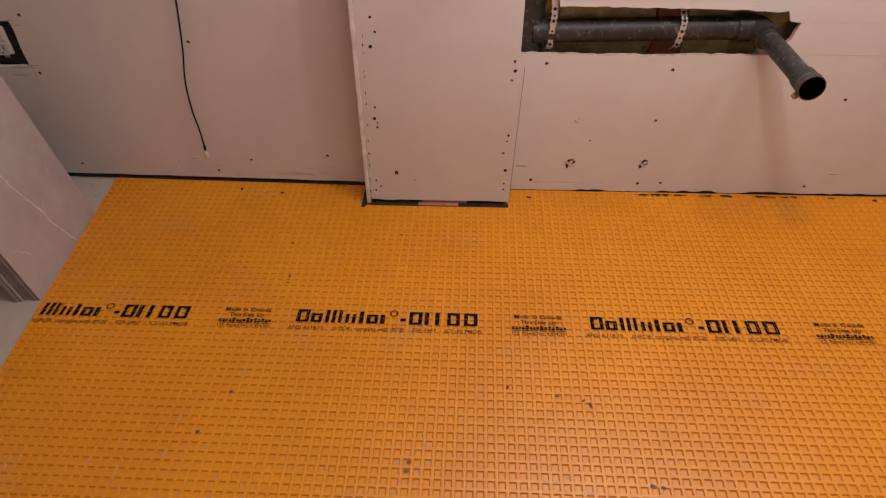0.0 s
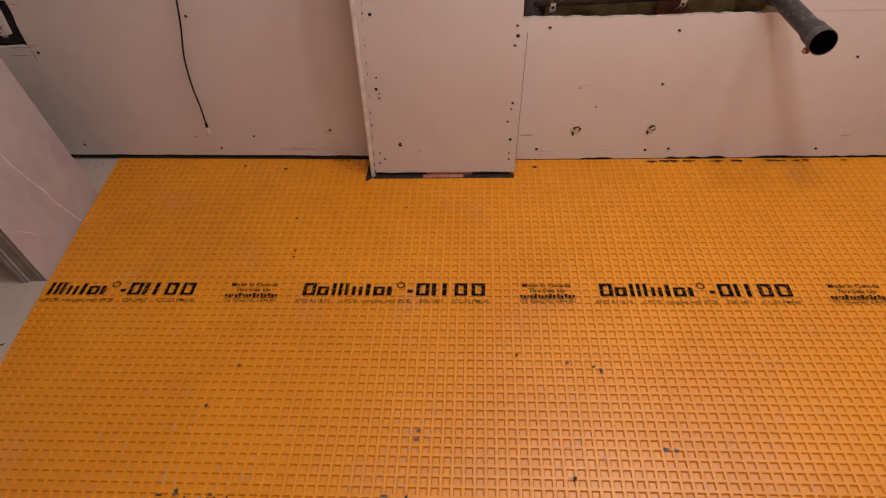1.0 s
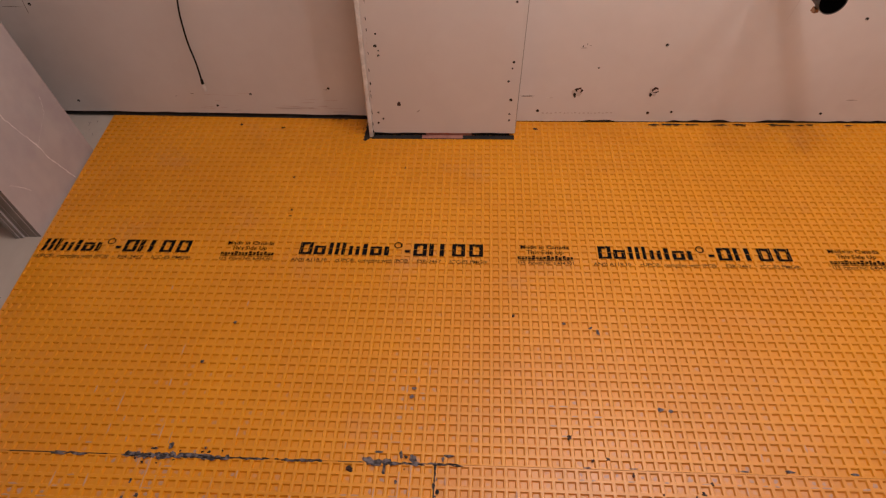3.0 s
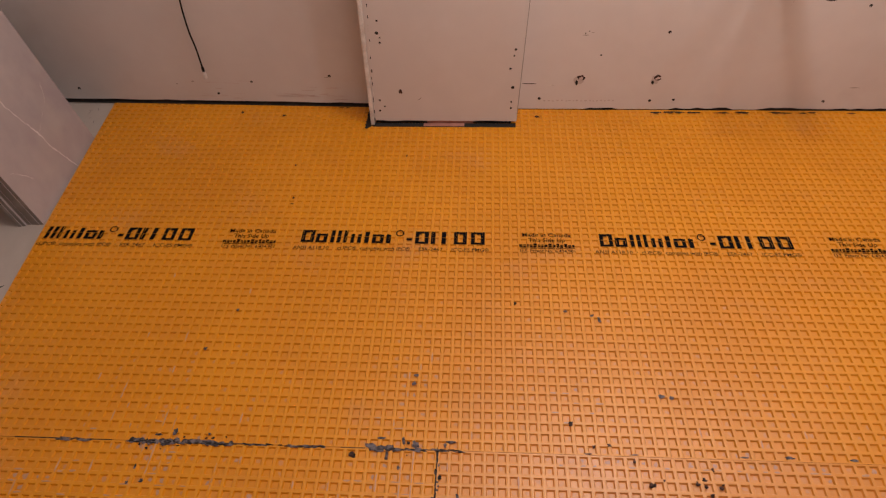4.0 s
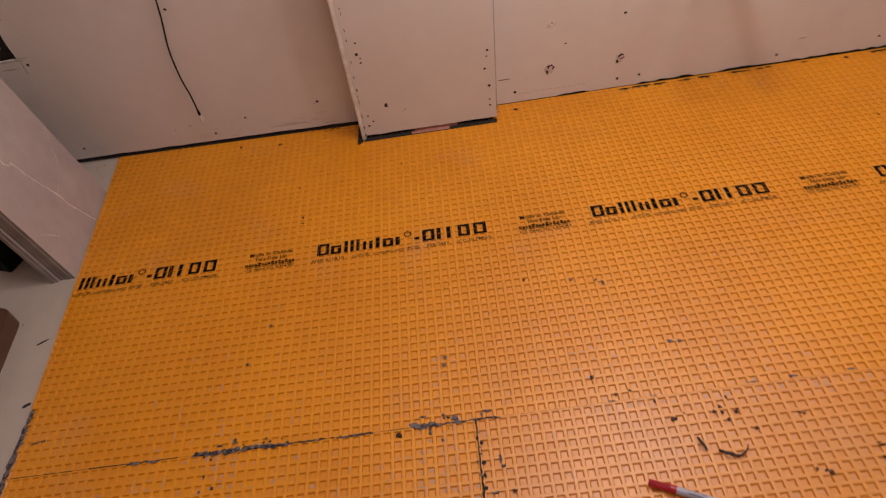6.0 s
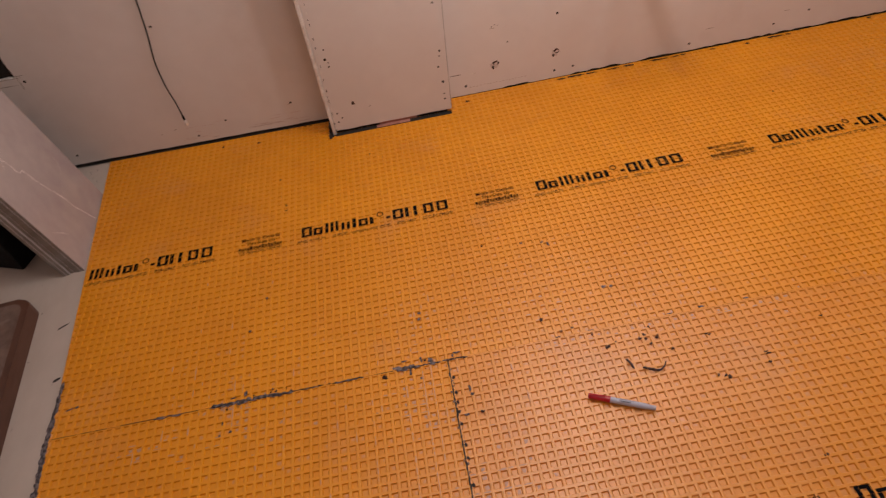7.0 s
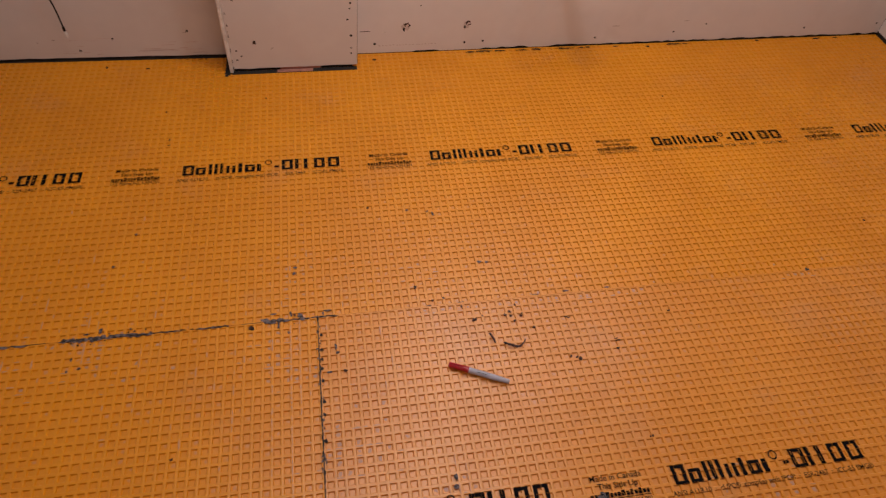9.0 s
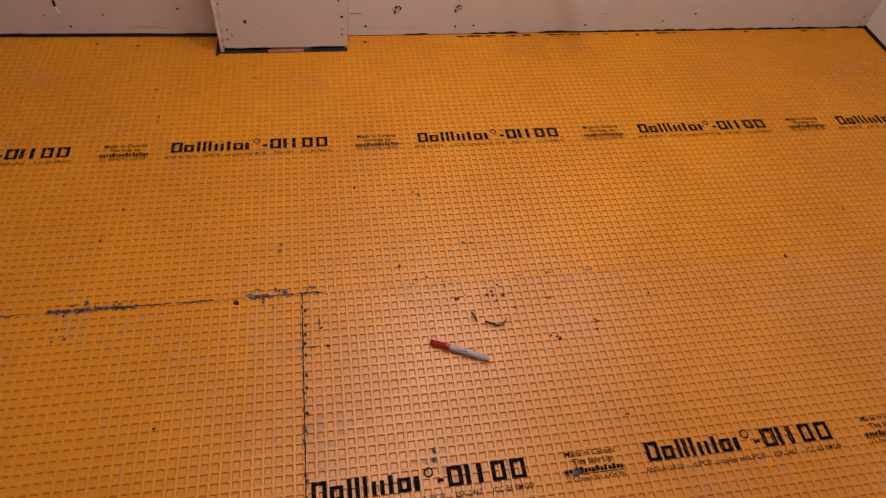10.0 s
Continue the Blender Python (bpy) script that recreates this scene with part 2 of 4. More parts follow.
tagged(mesh_object("floor", box((ROOM_W - 0.1, ROOM_S - 0.1, FLOOR_Z - 0.03), (ROOM_E + 0.1, 0.75, FLOOR_Z)), PLY),
       "bare pale plywood subfloor with pencil marks", "floor", kind="structure")
tagged(mesh_object("ceiling", box((ROOM_W - 0.1, ROOM_S - 0.1, ROOM_H), (ROOM_E + 0.1, 0.75, ROOM_H + 0.05)), PLASTER),
       "plain pale ceiling closing the room", "ceiling", kind="structure")
tagged(mesh_object("wall_west", box((ROOM_W - 0.1, ROOM_S - 0.1, FLOOR_Z), (ROOM_W, 0.75, ROOM_H)), PAPER),
       "bare drywall closing the room", "wall", kind="structure")
tagged(mesh_object("wall_south", box((ROOM_W, ROOM_S - 0.1, FLOOR_Z), (ROOM_E, ROOM_S, ROOM_H)), PAPER),
       "bare drywall closing the room", "wall", kind="structure")
tagged(mesh_object("wall_backing", box((ROOM_W, 0.64, FLOOR_Z), (ROOM_E + 0.1, 0.70, ROOM_H)), DARK),
       "dark back of the stud wall", "wall", kind="structure")

# east wall, a hand's breadth above a dark gap
tagged(mesh_object("wall_east", box((ROOM_E, ROOM_S, 0.012), (ROOM_E + 0.0125, 0.5045, ROOM_H), 0.001), PAPER),
       "unpainted drywall with a dark gap along its foot", "wall", kind="structure")
# the plate is coloured black for the shade inside the gap
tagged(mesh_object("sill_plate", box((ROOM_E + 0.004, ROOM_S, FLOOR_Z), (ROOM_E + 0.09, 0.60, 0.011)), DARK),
       "plate coloured black for the shade in the gap under the drywall", "trim", kind="structure")

# north wall, west of the boxed column
BOX_X, BOX_Z = (-0.895, -0.804), (0.361, 0.487)
outlet_hole = ragged([(BOX_X[0], BOX_Z[0]), (BOX_X[1], BOX_Z[0]), (BOX_X[1], BOX_Z[1]), (BOX_X[0], BOX_Z[1])], 0.02, 0.0022, 4)
outer = foot_line(ROOM_W, 0.13, 0.0095, 0.04, 0.0012, 8) + [(0.13, ROOM_H), (ROOM_W, ROOM_H)]
tagged(mesh_object("wall_north_west", sheet(outer, [outlet_hole], 0.0125, lambda x, y, z: (x, left_face(x) + y, z)), [PAPER, GYPSUM]),
       "unpainted drywall with screw holes and a receptacle cut-out", "wall", kind="structure")
# north wall, east of the column, with the broken opening for the drain
drain_hole = ragged([(0.505, 0.428), (0.80, 0.423), (1.155, 0.428), (1.185, 0.470), (1.197, 0.512), (1.168, 0.513), (1.160, 0.538),
                     (0.90, 0.545), (0.616, 0.549), (0.604, 0.66), (0.505, 0.66)], 0.018, 0.0022, 3)
def open_foot(x):
    """True where the east board stands clear of the membrane."""
    return 0.72 < x < 0.80 or 0.955 < x < 1.13 or x > 1.20


foot = [(x, z if open_foot(x) else 0.0012 + 0.1 * z) for x, z in foot_line(0.49, ROOM_E, 0.0060, 0.02, 0.0026, 5)]
outer = foot + [(ROOM_E, ROOM_H), (0.49, ROOM_H)]
tagged(mesh_object("wall_north_east", sheet(outer, [drain_hole], 0.0125, lambda x, y, z: (x, right_face(x) + y, z)), [PAPER, TORN]),
       "unpainted drywall with a ragged opening round a drain pipe", "wall", kind="structure")
# black strips that paint the shade in the gap under the boards
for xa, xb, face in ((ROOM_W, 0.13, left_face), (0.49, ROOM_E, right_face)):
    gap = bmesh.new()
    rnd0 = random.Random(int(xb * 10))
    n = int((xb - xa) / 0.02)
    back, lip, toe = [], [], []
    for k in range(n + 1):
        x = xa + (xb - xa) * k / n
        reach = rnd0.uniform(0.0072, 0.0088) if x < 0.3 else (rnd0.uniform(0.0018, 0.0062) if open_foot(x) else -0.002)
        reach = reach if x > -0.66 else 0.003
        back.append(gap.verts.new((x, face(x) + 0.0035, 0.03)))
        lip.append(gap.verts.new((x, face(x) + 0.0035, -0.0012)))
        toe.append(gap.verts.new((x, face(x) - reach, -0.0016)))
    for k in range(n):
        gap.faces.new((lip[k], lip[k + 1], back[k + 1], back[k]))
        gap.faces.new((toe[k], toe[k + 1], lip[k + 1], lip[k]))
    tagged(mesh_object("wall_gap_shade", gap, DARK), "black strip painting the shaded gap along the foot of the drywall", "trim", kind="structure")

# boxed column
COL_L, COL_R, COL_Y = 0.109, 0.5190, 0.4305
column = thing("boxed_column", "boxed-out column clad in unpainted drywall with screw holes", "column", kind="structure")
front = foot_line(COL_L + 0.012, COL_R, 0.0125, 0.02, 0.0012, 2) + [(COL_R, ROOM_H), (COL_L + 0.012, ROOM_H)]
part("front_panel", sheet(front, [], 0.0125, lambda x, y, z: (x, COL_Y + y, z)), [PAPER, GYPSUM], column)
part("side_panel", box((COL_L, COL_Y - 0.004, 0.0), (COL_L + 0.0115, 0.545, ROOM_H), 0.002), GYPSUM, column, "cut white gypsum edge of the side board")
part("side_panel", box((COL_R - 0.0125, COL_Y + 0.0128, 0.010), (COL_R, 0.545, ROOM_H), 0.001), PAPER, column)
# thin grey strip, a painted shadow line down the right edge
part("joint_shadow", box((COL_R, COL_Y + 0.004, 0.012), (COL_R + 0.0009, COL_Y + 0.012, 0.42)), PENCIL, column, "thin grey strip painting the shadow line at the edge")
# black plates paint the shaded gaps round the column's foot
part("gap", box((COL_L + 0.008, COL_Y - 0.0125, 0.0003), (COL_R - 0.001, COL_Y + 0.006, 0.0011)), DARK, column, "black plate painting the shaded gap under the board")
part("gap", box((COL_L - 0.0135, COL_Y - 0.015, 0.0003), (COL_L + 0.0005, 0.516, 0.0013)), DARK, column, "black plate painting the shaded gap beside the board")
part("gap_fill", box((COL_L + 0.15, COL_Y - 0.0105, 0.0006), (COL_R - 0.145, COL_Y + 0.005, 0.0022), 0.0004), SKIRT_RED, column, "pinkish strip showing in the gap")
part("base_plate", box((COL_L + 0.16, COL_Y + 0.004, FLOOR_Z), (COL_R - 0.12, 0.54, 0.016)), SKIRT_RED, column, "pinkish wooden plate seen under the board")
# this plate is black for the shade behind the gap
part("base_plate", box((COL_L + 0.014, COL_Y + 0.008, FLOOR_Z), (COL_R - 0.014, 0.54, 0.018)), DARK, column, "plate coloured black for the shade under the board")
# the column stands a little out of plumb up to the height of the outlet
for ob in column.children:
    for v in ob.data.vertices:
        v.co.x += 0.043 * min(v.co.z, 0.65)

# ---------------------------------------------------------------- orange membrane, three sheets
PITCH = 0.7 / 34
RIB = 0.0058
DEPTH = 0.0038
SEAM_Y = -0.550


def grid_sheet(x0, nx, y1, ny):
    """Ribs with square pockets between them; x0, y1: the sheet's west and north edge."""
    verts, faces = [], []
    h, q = RIB / 2, 0.0018
    for j in range(ny + 1):
        for i in range(nx + 1):
            verts.append((x0 + i * PITCH, y1 - j * PITCH, 0.0))
    for j in range(ny):
        for i in range(nx):
            a = j * (nx + 1) + i
            c = (a, a + 1, a + nx + 2, a + nx + 1)
            xa, xb, ya, yb = x0 + i * PITCH + h, x0 + (i + 1) * PITCH - h, y1 - j * PITCH - h, y1 - (j + 1) * PITCH + h
            n = len(verts)
            verts += [(xa, ya, -0.0002), (xb, ya, -0.0002), (xb, yb, -0.0002), (xa, yb, -0.0002)]
            verts += [(xa + q, ya - q, -DEPTH), (xb - q, ya - q, -DEPTH), (xb - q, yb + q, -DEPTH), (xa + q, yb + q, -DEPTH)]
            for k in range(4):
                m = (k + 1) % 4
                faces.append((c[k], n + k, n + m, c[m]))
                faces.append((n + k, n + 4 + k, n + 4 + m, n + m))
            faces.append((n + 4, n + 7, n + 6, n + 5))
    return verts, faces


def mat_edge(x):
    """Where the membrane stops short of the wall."""
    return left_face(x) - 0.0062 if x < 0.3 else right_face(x) - (0.0022 if open_foot(x) else 0.0004)


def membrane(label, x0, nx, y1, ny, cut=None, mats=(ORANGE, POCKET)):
    verts, faces = grid_sheet(x0, nx, y1, ny)
    me = bpy.data.meshes.new("membrane_sheet")
    me.from_pydata(verts, [], faces)
    bm = bmesh.new()
    bm.from_mesh(me)
    bpy.data.meshes.remove(me)
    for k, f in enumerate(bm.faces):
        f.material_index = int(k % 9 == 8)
    bmesh.ops.recalc_face_normals(bm, faces=bm.faces)
    if sum(f.normal.z for f in list(bm.faces)[:9]) < 0:
        bmesh.ops.reverse_faces(bm, faces=bm.faces)
    for co, no in cut or ():
        bmesh.ops.bisect_plane(bm, geom=list(bm.verts) + list(bm.edges) + list(bm.faces), plane_co=co, plane_no=no, clear_outer=True)
    for v in bm.verts:
        if v.co.y >= mat_edge(v.co.x):
            v.co.y, v.co.z = mat_edge(v.co.x), 0.0
    rim = [e for e in bm.edges if e.is_boundary]
    for e in rim:
        for v in e.verts:
            v.co.z = 0.0
    made = bmesh.ops.extrude_edge_only(bm, edges=rim)
    for v in [g for g in made["geom"] if isinstance(g, bmesh.types.BMVert)]:
        v.co.z = -0.0044
    return tagged(mesh_object("membrane_sheet", bm, mats), label, "floor membrane", "orange membrane sheets on the floor")


WEST_CUT = ((-0.646, 0.0, 0.0), (-1.0, -0.072, 0.0))
X0 = -0.7
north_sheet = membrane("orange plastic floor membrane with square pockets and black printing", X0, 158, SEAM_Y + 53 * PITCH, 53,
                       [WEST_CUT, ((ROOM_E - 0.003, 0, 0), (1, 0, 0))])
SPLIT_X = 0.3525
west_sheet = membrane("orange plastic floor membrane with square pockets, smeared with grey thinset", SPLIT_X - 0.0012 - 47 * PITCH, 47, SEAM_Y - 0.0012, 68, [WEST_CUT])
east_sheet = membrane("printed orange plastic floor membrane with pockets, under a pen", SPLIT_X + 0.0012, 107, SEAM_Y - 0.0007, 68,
                      [((ROOM_E - 0.003, 0, 0), (1, 0, 0))], (DUSTY_SHEEN_ORANGE, DUSTY_SHEEN_POCKET))


# ---------------------------------------------------------------- printing on the membrane
def in_pocket(x, y, x0, y1):
    u, v = ((x - x0) % PITCH) / PITCH, ((y1 - y) % PITCH) / PITCH
    r = RIB / PITCH / 2
    return r < u < 1 - r and r < v < 1 - r


def laid(bm, x0, y1):
    """Cut flat print along the ribs and let it drop into the pockets."""
    xs, ys = [v.co.x for v in bm.verts], [v.co.y for v in bm.verts]
    for axis, lo, hi, start, sign in ((0, min(xs), max(xs), x0, 1), (1, min(ys), max(ys), y1, -1)):
        k0, k1 = sorted((math.floor((lo - start) / PITCH), math.ceil((hi - start) / PITCH)))
        for k in range(k0 - 1, k1 + 2):
            for off in (-RIB / 2, RIB / 2):
                at = start + k * PITCH + off
                if lo < at < hi:
                    co, no = [0, 0, 0], [0, 0, 0]
                    co[axis], no[axis] = at, 1
                    bmesh.ops.bisect_plane(bm, geom=list(bm.verts) + list(bm.edges) + list(bm.faces), plane_co=co, plane_no=no)
    bmesh.ops.split_edges(bm, edges=list(bm.edges))
    for f in bm.faces:
        c = f.calc_center_median()
        low = in_pocket(c.x, c.y, x0, y1)
        for v in f.verts:
            v.co.z = -0.0007 if low else 0.0004
        if f.normal.z < 0:
            f.normal_flip()
    return bm


def letters(text, size, x, y, width=None, centred=False):
    """Flat outlines of a line of text with its left end (or middle) at x and baseline at y."""
    cu = bpy.data.curves.new("lettering", "FONT")
    cu.body, cu.size, cu.resolution_u, cu.offset = text, size, 2, size * 0.010
    ob = new("lettering", cu)
    bpy.context.view_layer.update()
    me = bpy.data.meshes.new_from_object(ob.evaluated_get(bpy.context.evaluated_depsgraph_get()))
    bm = bmesh.new()
    bm.from_mesh(me)
    bpy.data.objects.remove(ob)
    bpy.data.curves.remove(cu)
    bpy.data.meshes.remove(me)
    xs = [v.co.x for v in bm.verts]
    lo, hi = min(xs), max(xs)
    sx = width / (hi - lo) if width else 1
    for v in bm.verts:
        v.co = ((v.co.x - (lo + hi) / 2) * sx + x, v.co.y + y, 0) if centred else ((v.co.x - lo) * sx + x, v.co.y + y, 0)
    return bm


def bars(rects):
    bm = bmesh.new()
    for xa, xb, ya, yb in rects:
        bm.faces.new([bm.verts.new(c) for c in ((xa, ya, 0), (xb, ya, 0), (xb, yb, 0), (xa, yb, 0))])
    return bm


# the maker's mark: plain black hollow frames and bars, one group for each place in the row
MARK = [(0.000, 0.030, 1.0, "frame"), (0.035, 0.062, 0.72, "frame"), (0.070, 0.094, 1.0, "pair"), (0.101, 0.109, 1.0, "bar"), (0.118, 0.143, 0.72, "pair"), (0.151, 0.161, 0.92, "bar"),
        (0.169, 0.196, 0.72, "frame"), (0.202, 0.213, 0.72, "bar"), (0.271, 0.302, 1.0, "frame"), (0.308, 0.318, 1.0, "bar"), (0.333, 0.343, 1.0, "bar"), (0.362, 0.392, 1.0, "frame"), (0.402, 0.434, 1.0, "frame")]
STROKE = 0.0088


def mark_rects(a, b, low, high, shape):
    """The rectangles of one plain shape: a solid bar, two uprights, or a hollow frame."""
    if shape == "bar":
        return [(a, b, low, high)]
    sides = [(a, a + STROKE, low, high), (b - STROKE, b, low, high)]
    if shape == "pair":
        return sides
    return sides + [(a + STROKE, b - STROKE, low, low + 0.0072), (a + STROKE, b - STROKE, high - 0.0072, high)]


def printing(sheet_ob, start, top, x0, y1, first=0):
    cap, base = 0.041, top - 0.043
    for a, b, hgt, shape in MARK[first:]:
        rects = mark_rects(start + a, start + b, base, base + cap * hgt, shape)
        for some in ([rects] if shape == "frame" else [[r] for r in rects]):
            part("printed_frame" if shape == "frame" else "printed_bar", laid(bars(some), x0, y1), INK, sheet_ob, "plain black printed shape")
    part("printed_bar", laid(bars([(start + 0.250, start + 0.263, base + 0.012, base + 0.019)]), x0, y1), INK, sheet_ob, "plain black printed shape")
    ring = bmesh.new()
    cx, cy = start + 0.2335, base + 0.034
    for k in range(16):
        a, b = 2 * math.pi * k / 16, 2 * math.pi * (k + 1) / 16
        ring.faces.new([ring.verts.new((cx + r * math.cos(g), cy + r * math.sin(g) * 1.1, 0)) for r, g in ((0.0068, a), (0.0068, b), (0.0098, b), (0.0098, a))])
    part("printed_ring", laid(ring, x0, y1), INK, sheet_ob)
    if first == 0:
        part("printed_line", laid(letters("ANSI A118.10  ·  cUPC®  complies with IPC®  ·  ESR-2467  ·  ICC-ES PMG®", 0.0155, start - 0.014, base - 0.022, 0.458), x0, y1), FAINT_INK, sheet_ob,
             "faint small printed line")
    else:
        part("printed_line", laid(letters("cUPC®  complies with IPC®  ·  ESR-2467  ·  ICC-ES PMG®", 0.0155, start + 0.062, base - 0.022, 0.382), x0, y1), FAINT_INK, sheet_ob,
             "faint small printed line")


def origin_block(sheet_ob, mid, top, x0, y1):
    for text, width, drop, size in (("Made in Canada", 0.112, 0.013, 0.0165), ("This Side Up", 0.086, 0.030, 0.0165), ("U.S. Patent No. 6,434,901", 0.126, 0.064, 0.0135)):
        part("printed_line", laid(letters(text, size, mid, top - drop, width, True), x0, y1), FAINT_INK if drop > 0.05 else INK, sheet_ob, "small printed line")
    rects, x = [], mid - 0.064
    rnd = random.Random(6)
    while x < mid + 0.062:
        w = rnd.uniform(0.004, 0.008)
        rects.append((x, x + w, top - 0.0475, top - 0.0475 + rnd.choice((0.008, 0.008, 0.011))))
        x += w + 0.0022
    rects.append((mid - 0.064, mid + 0.064, top - 0.0515, top - 0.0500))
    part("printed_web_line", laid(bars(rects), x0, y1), INK, sheet_ob, "line of small black bars, underlined")


NORTH_Y1 = SEAM_Y + 53 * PITCH
for k in range(-1, 4):
    printing(north_sheet, k * 0.7, 0.004, X0, NORTH_Y1, 2 if k < 0 else 0)
for k in range(4):
    origin_block(north_sheet, k * 0.7 - 0.122, 0.004, X0, NORTH_Y1)
for k in range(3):
    printing(east_sheet, 0.363 + k * 0.7, -1.006, SPLIT_X + 0.0012, SEAM_Y - 0.0007)
    if k:
        origin_block(east_sheet, 0.363 + k * 0.7 - 0.122, -1.006, SPLIT_X + 0.0012, SEAM_Y - 0.0007)

# ---------------------------------------------------------------- drain in the broken opening
wool = bmesh.new()
bmesh.ops.create_grid(wool, x_segments=70, y_segments=24, size=1, matrix=Matrix.Translation((0.87, 0.578, 0.5)) @ Matrix.Rotation(math.pi / 2, 4, "X") @ Matrix.Diagonal((0.40, 0.14, 1, 1)))
for v in wool.verts:
    v.co.y += 0.028 * noise.fractal(v.co * 14, 0.8, 2.0, 4)
tagged(mesh_object("insulation", wool, WOOL, True), "matted green-brown mineral wool in the wall cavity", "insulation", kind="stuff")
tagged(mesh_object("stud", box((0.868, 0.560, 0.30), (0.945, 0.640, 0.75), 0.002), STUD), "reddish wooden stud in the wall cavity", "stud", kind="structure")

stack_pipe = thing("drain_stack", "upright black plastic drain stack beside the column", "drain pipe")
part("pipe", tube([(0.548, 0.575, FLOOR_Z), (0.548, 0.575, 0.43), (0.548, 0.575, 0.52), (0.548, 0.575, 1.2)], 0.030, 28), BLACK_PIPE, stack_pipe, smooth=True)
part("tee", tube([(0.548, 0.572, 0.405), (0.548, 0.572, 0.43), (0.548, 0.572, 0.58)], 0.040, 28), BLACK_PIPE, stack_pipe, "black tee fitting", True)
part("collar", tube([(0.548, 0.572, 0.54), (0.548, 0.572, 0.575)], 0.043, 28), BLACK_PIPE, stack_pipe)

drain = thing("drain_pipe", "scuffed black plastic drain pipe strapped in the open wall", "drain pipe")
AX, BX = Vector((0.560, 0.553, 0.466)), Vector((1.092, 0.550, 0.482))
part("run", tube([AX, AX.lerp(BX, 0.5), BX], 0.0295, 28), BLACK_PIPE, drain, smooth=True)
CX = Vector((1.120, 0.515, 0.482))
TIP = Vector((1.135, 0.243, 0.479))
bend = smooth_line([BX - Vector((0.02, 0, 0)), BX + Vector((0.012, 0, 0)), (1.113, 0.542, 0.483), CX, CX + (TIP - CX) * 0.1], 8)
part("elbow", tube(bend, 0.0330, 28, radii=[0.0335 - 0.006 * k / (len(bend) - 1) for k in range(len(bend))]), BLACK_PIPE, drain, "black elbow fitting", True)
part("elbow_hub", tube([BX - Vector((0.030, 0, 0.001)), BX + Vector((0.004, 0, 0))], 0.0345, 28), BLACK_PIPE, drain, smooth=True)
part("elbow_hub", tube([CX - (TIP - CX) * 0.02, CX + (TIP - CX) * 0.10], 0.0300, 28), BLACK_PIPE, drain, smooth=True)
way = (TIP - CX).normalized()
part("stub", tube([CX, CX.lerp(TIP, 0.5), TIP], 0.0228, 28, caps=False), BLACK_PIPE, drain, smooth=True)
cap_bm = tube([TIP - way * 0.046, TIP - way * 0.044, TIP - way * 0.004, TIP + way * 0.004, TIP + way * 0.006, TIP + way * 0.005, TIP - way * 0.002, TIP - way * 0.055], 0.04, 32,
              radii=[0.0236, 0.0268, 0.0276, 0.0282, 0.0278, 0.0258, 0.0246, 0.0226], axis=way)
part("hub", cap_bm, BLACK_PIPE, drain, "black hub, its mouth closed by a black disc", True)
# dead black disc painted for the shaded inside of the pipe
part("mouth", tube([TIP + way * 0.0035, TIP + way * 0.0055], 0.0272, 32), MOUTH, drain, "dead black disc painting the shaded inside of the mouth")
# lighter grey ring carries the rim's highlight in its colour
part("rim", tube([TIP - way * 0.014, TIP - way * 0.012, TIP + way * 0.0065, TIP + way * 0.0072, TIP + way * 0.0070], 0.03, 32, caps=False, radii=[0.0280, 0.0289, 0.0291, 0.0287, 0.0271], axis=way), RIM_SHINE, drain, "grey rim with its edge highlight painted in", True)
part("clamp_screw", blob(bmesh.new(), TIP.x - 0.020, TIP.y + 0.012, TIP.z - 0.031, 0.009, 0.008, 0.012, 0.4, random.Random(9)), COPPER, drain, "tan smear of jointing paste")


def pipe_strap(x, z0, z1):
    strap = thing("pipe_strap", "galvanised perforated steel strap over the drain pipe", "pipe strap", group="straps on the drain pipe")
    pts = smooth_line([(x - 0.012, 0.545, z1), (x - 0.004, 0.525, z1 - 0.025), (x, 0.5195, (z0 + z1) / 2 + 0.02), (x - 0.001, 0.5205, (z0 + z1) / 2 - 0.01), (x - 0.004, 0.530, z0 + 0.015), (x - 0.010, 0.545, z0)], 6)
    bm = bmesh.new()
    half, prev = 0.0088, None
    for k, p in enumerate(pts):
        w = half * (0.82 + 0.18 * math.cos(k * math.pi / 1.5))
        ring = [bm.verts.new(p + Vector((dx, dy, 0))) for dx, dy in ((-w, 0), (w, 0), (w, 0.0012), (-w, 0.0012))]
        if prev:
            for a in range(4):
                bm.faces.new((prev[a], prev[(a + 1) % 4], ring[(a + 1) % 4], ring[a]))
        prev = ring
    bmesh.ops.recalc_face_normals(bm, faces=bm.faces)
    part("band", bm, ZINC, strap)
    for k in range(2, len(pts) - 1, 3):
        d = (pts[k + 1] - pts[k - 1]).normalized()
        out = Vector((0, -1, 0)) - d * Vector((0, -1, 0)).dot(d)
        part("hole", tube([pts[k], pts[k] + out.normalized() * 0.0009], 0.0042 if k % 2 else 0.0028, 12), DARK, strap)


pipe_strap(0.607, 0.420, 0.60)
pipe_strap(0.925, 0.425, 0.548)

# ---------------------------------------------------------------- receptacle and cable on the west part of the wall
outlet = thing("receptacle", "white duplex receptacle in a black box, no cover plate", "socket")
oy = left_face(-0.85)
shell = box((BOX_X[0] + 0.006, oy + 0.010, BOX_Z[0] - 0.006), (BOX_X[1] - 0.003, oy + 0.07, BOX_Z[1] - 0.016))
part("box", shell, DARK, outlet, "black plastic box")
part("body", box((-0.884, oy + 0.002, 0.382), (-0.836, oy + 0.014, 0.460), 0.004), WHITE, outlet)
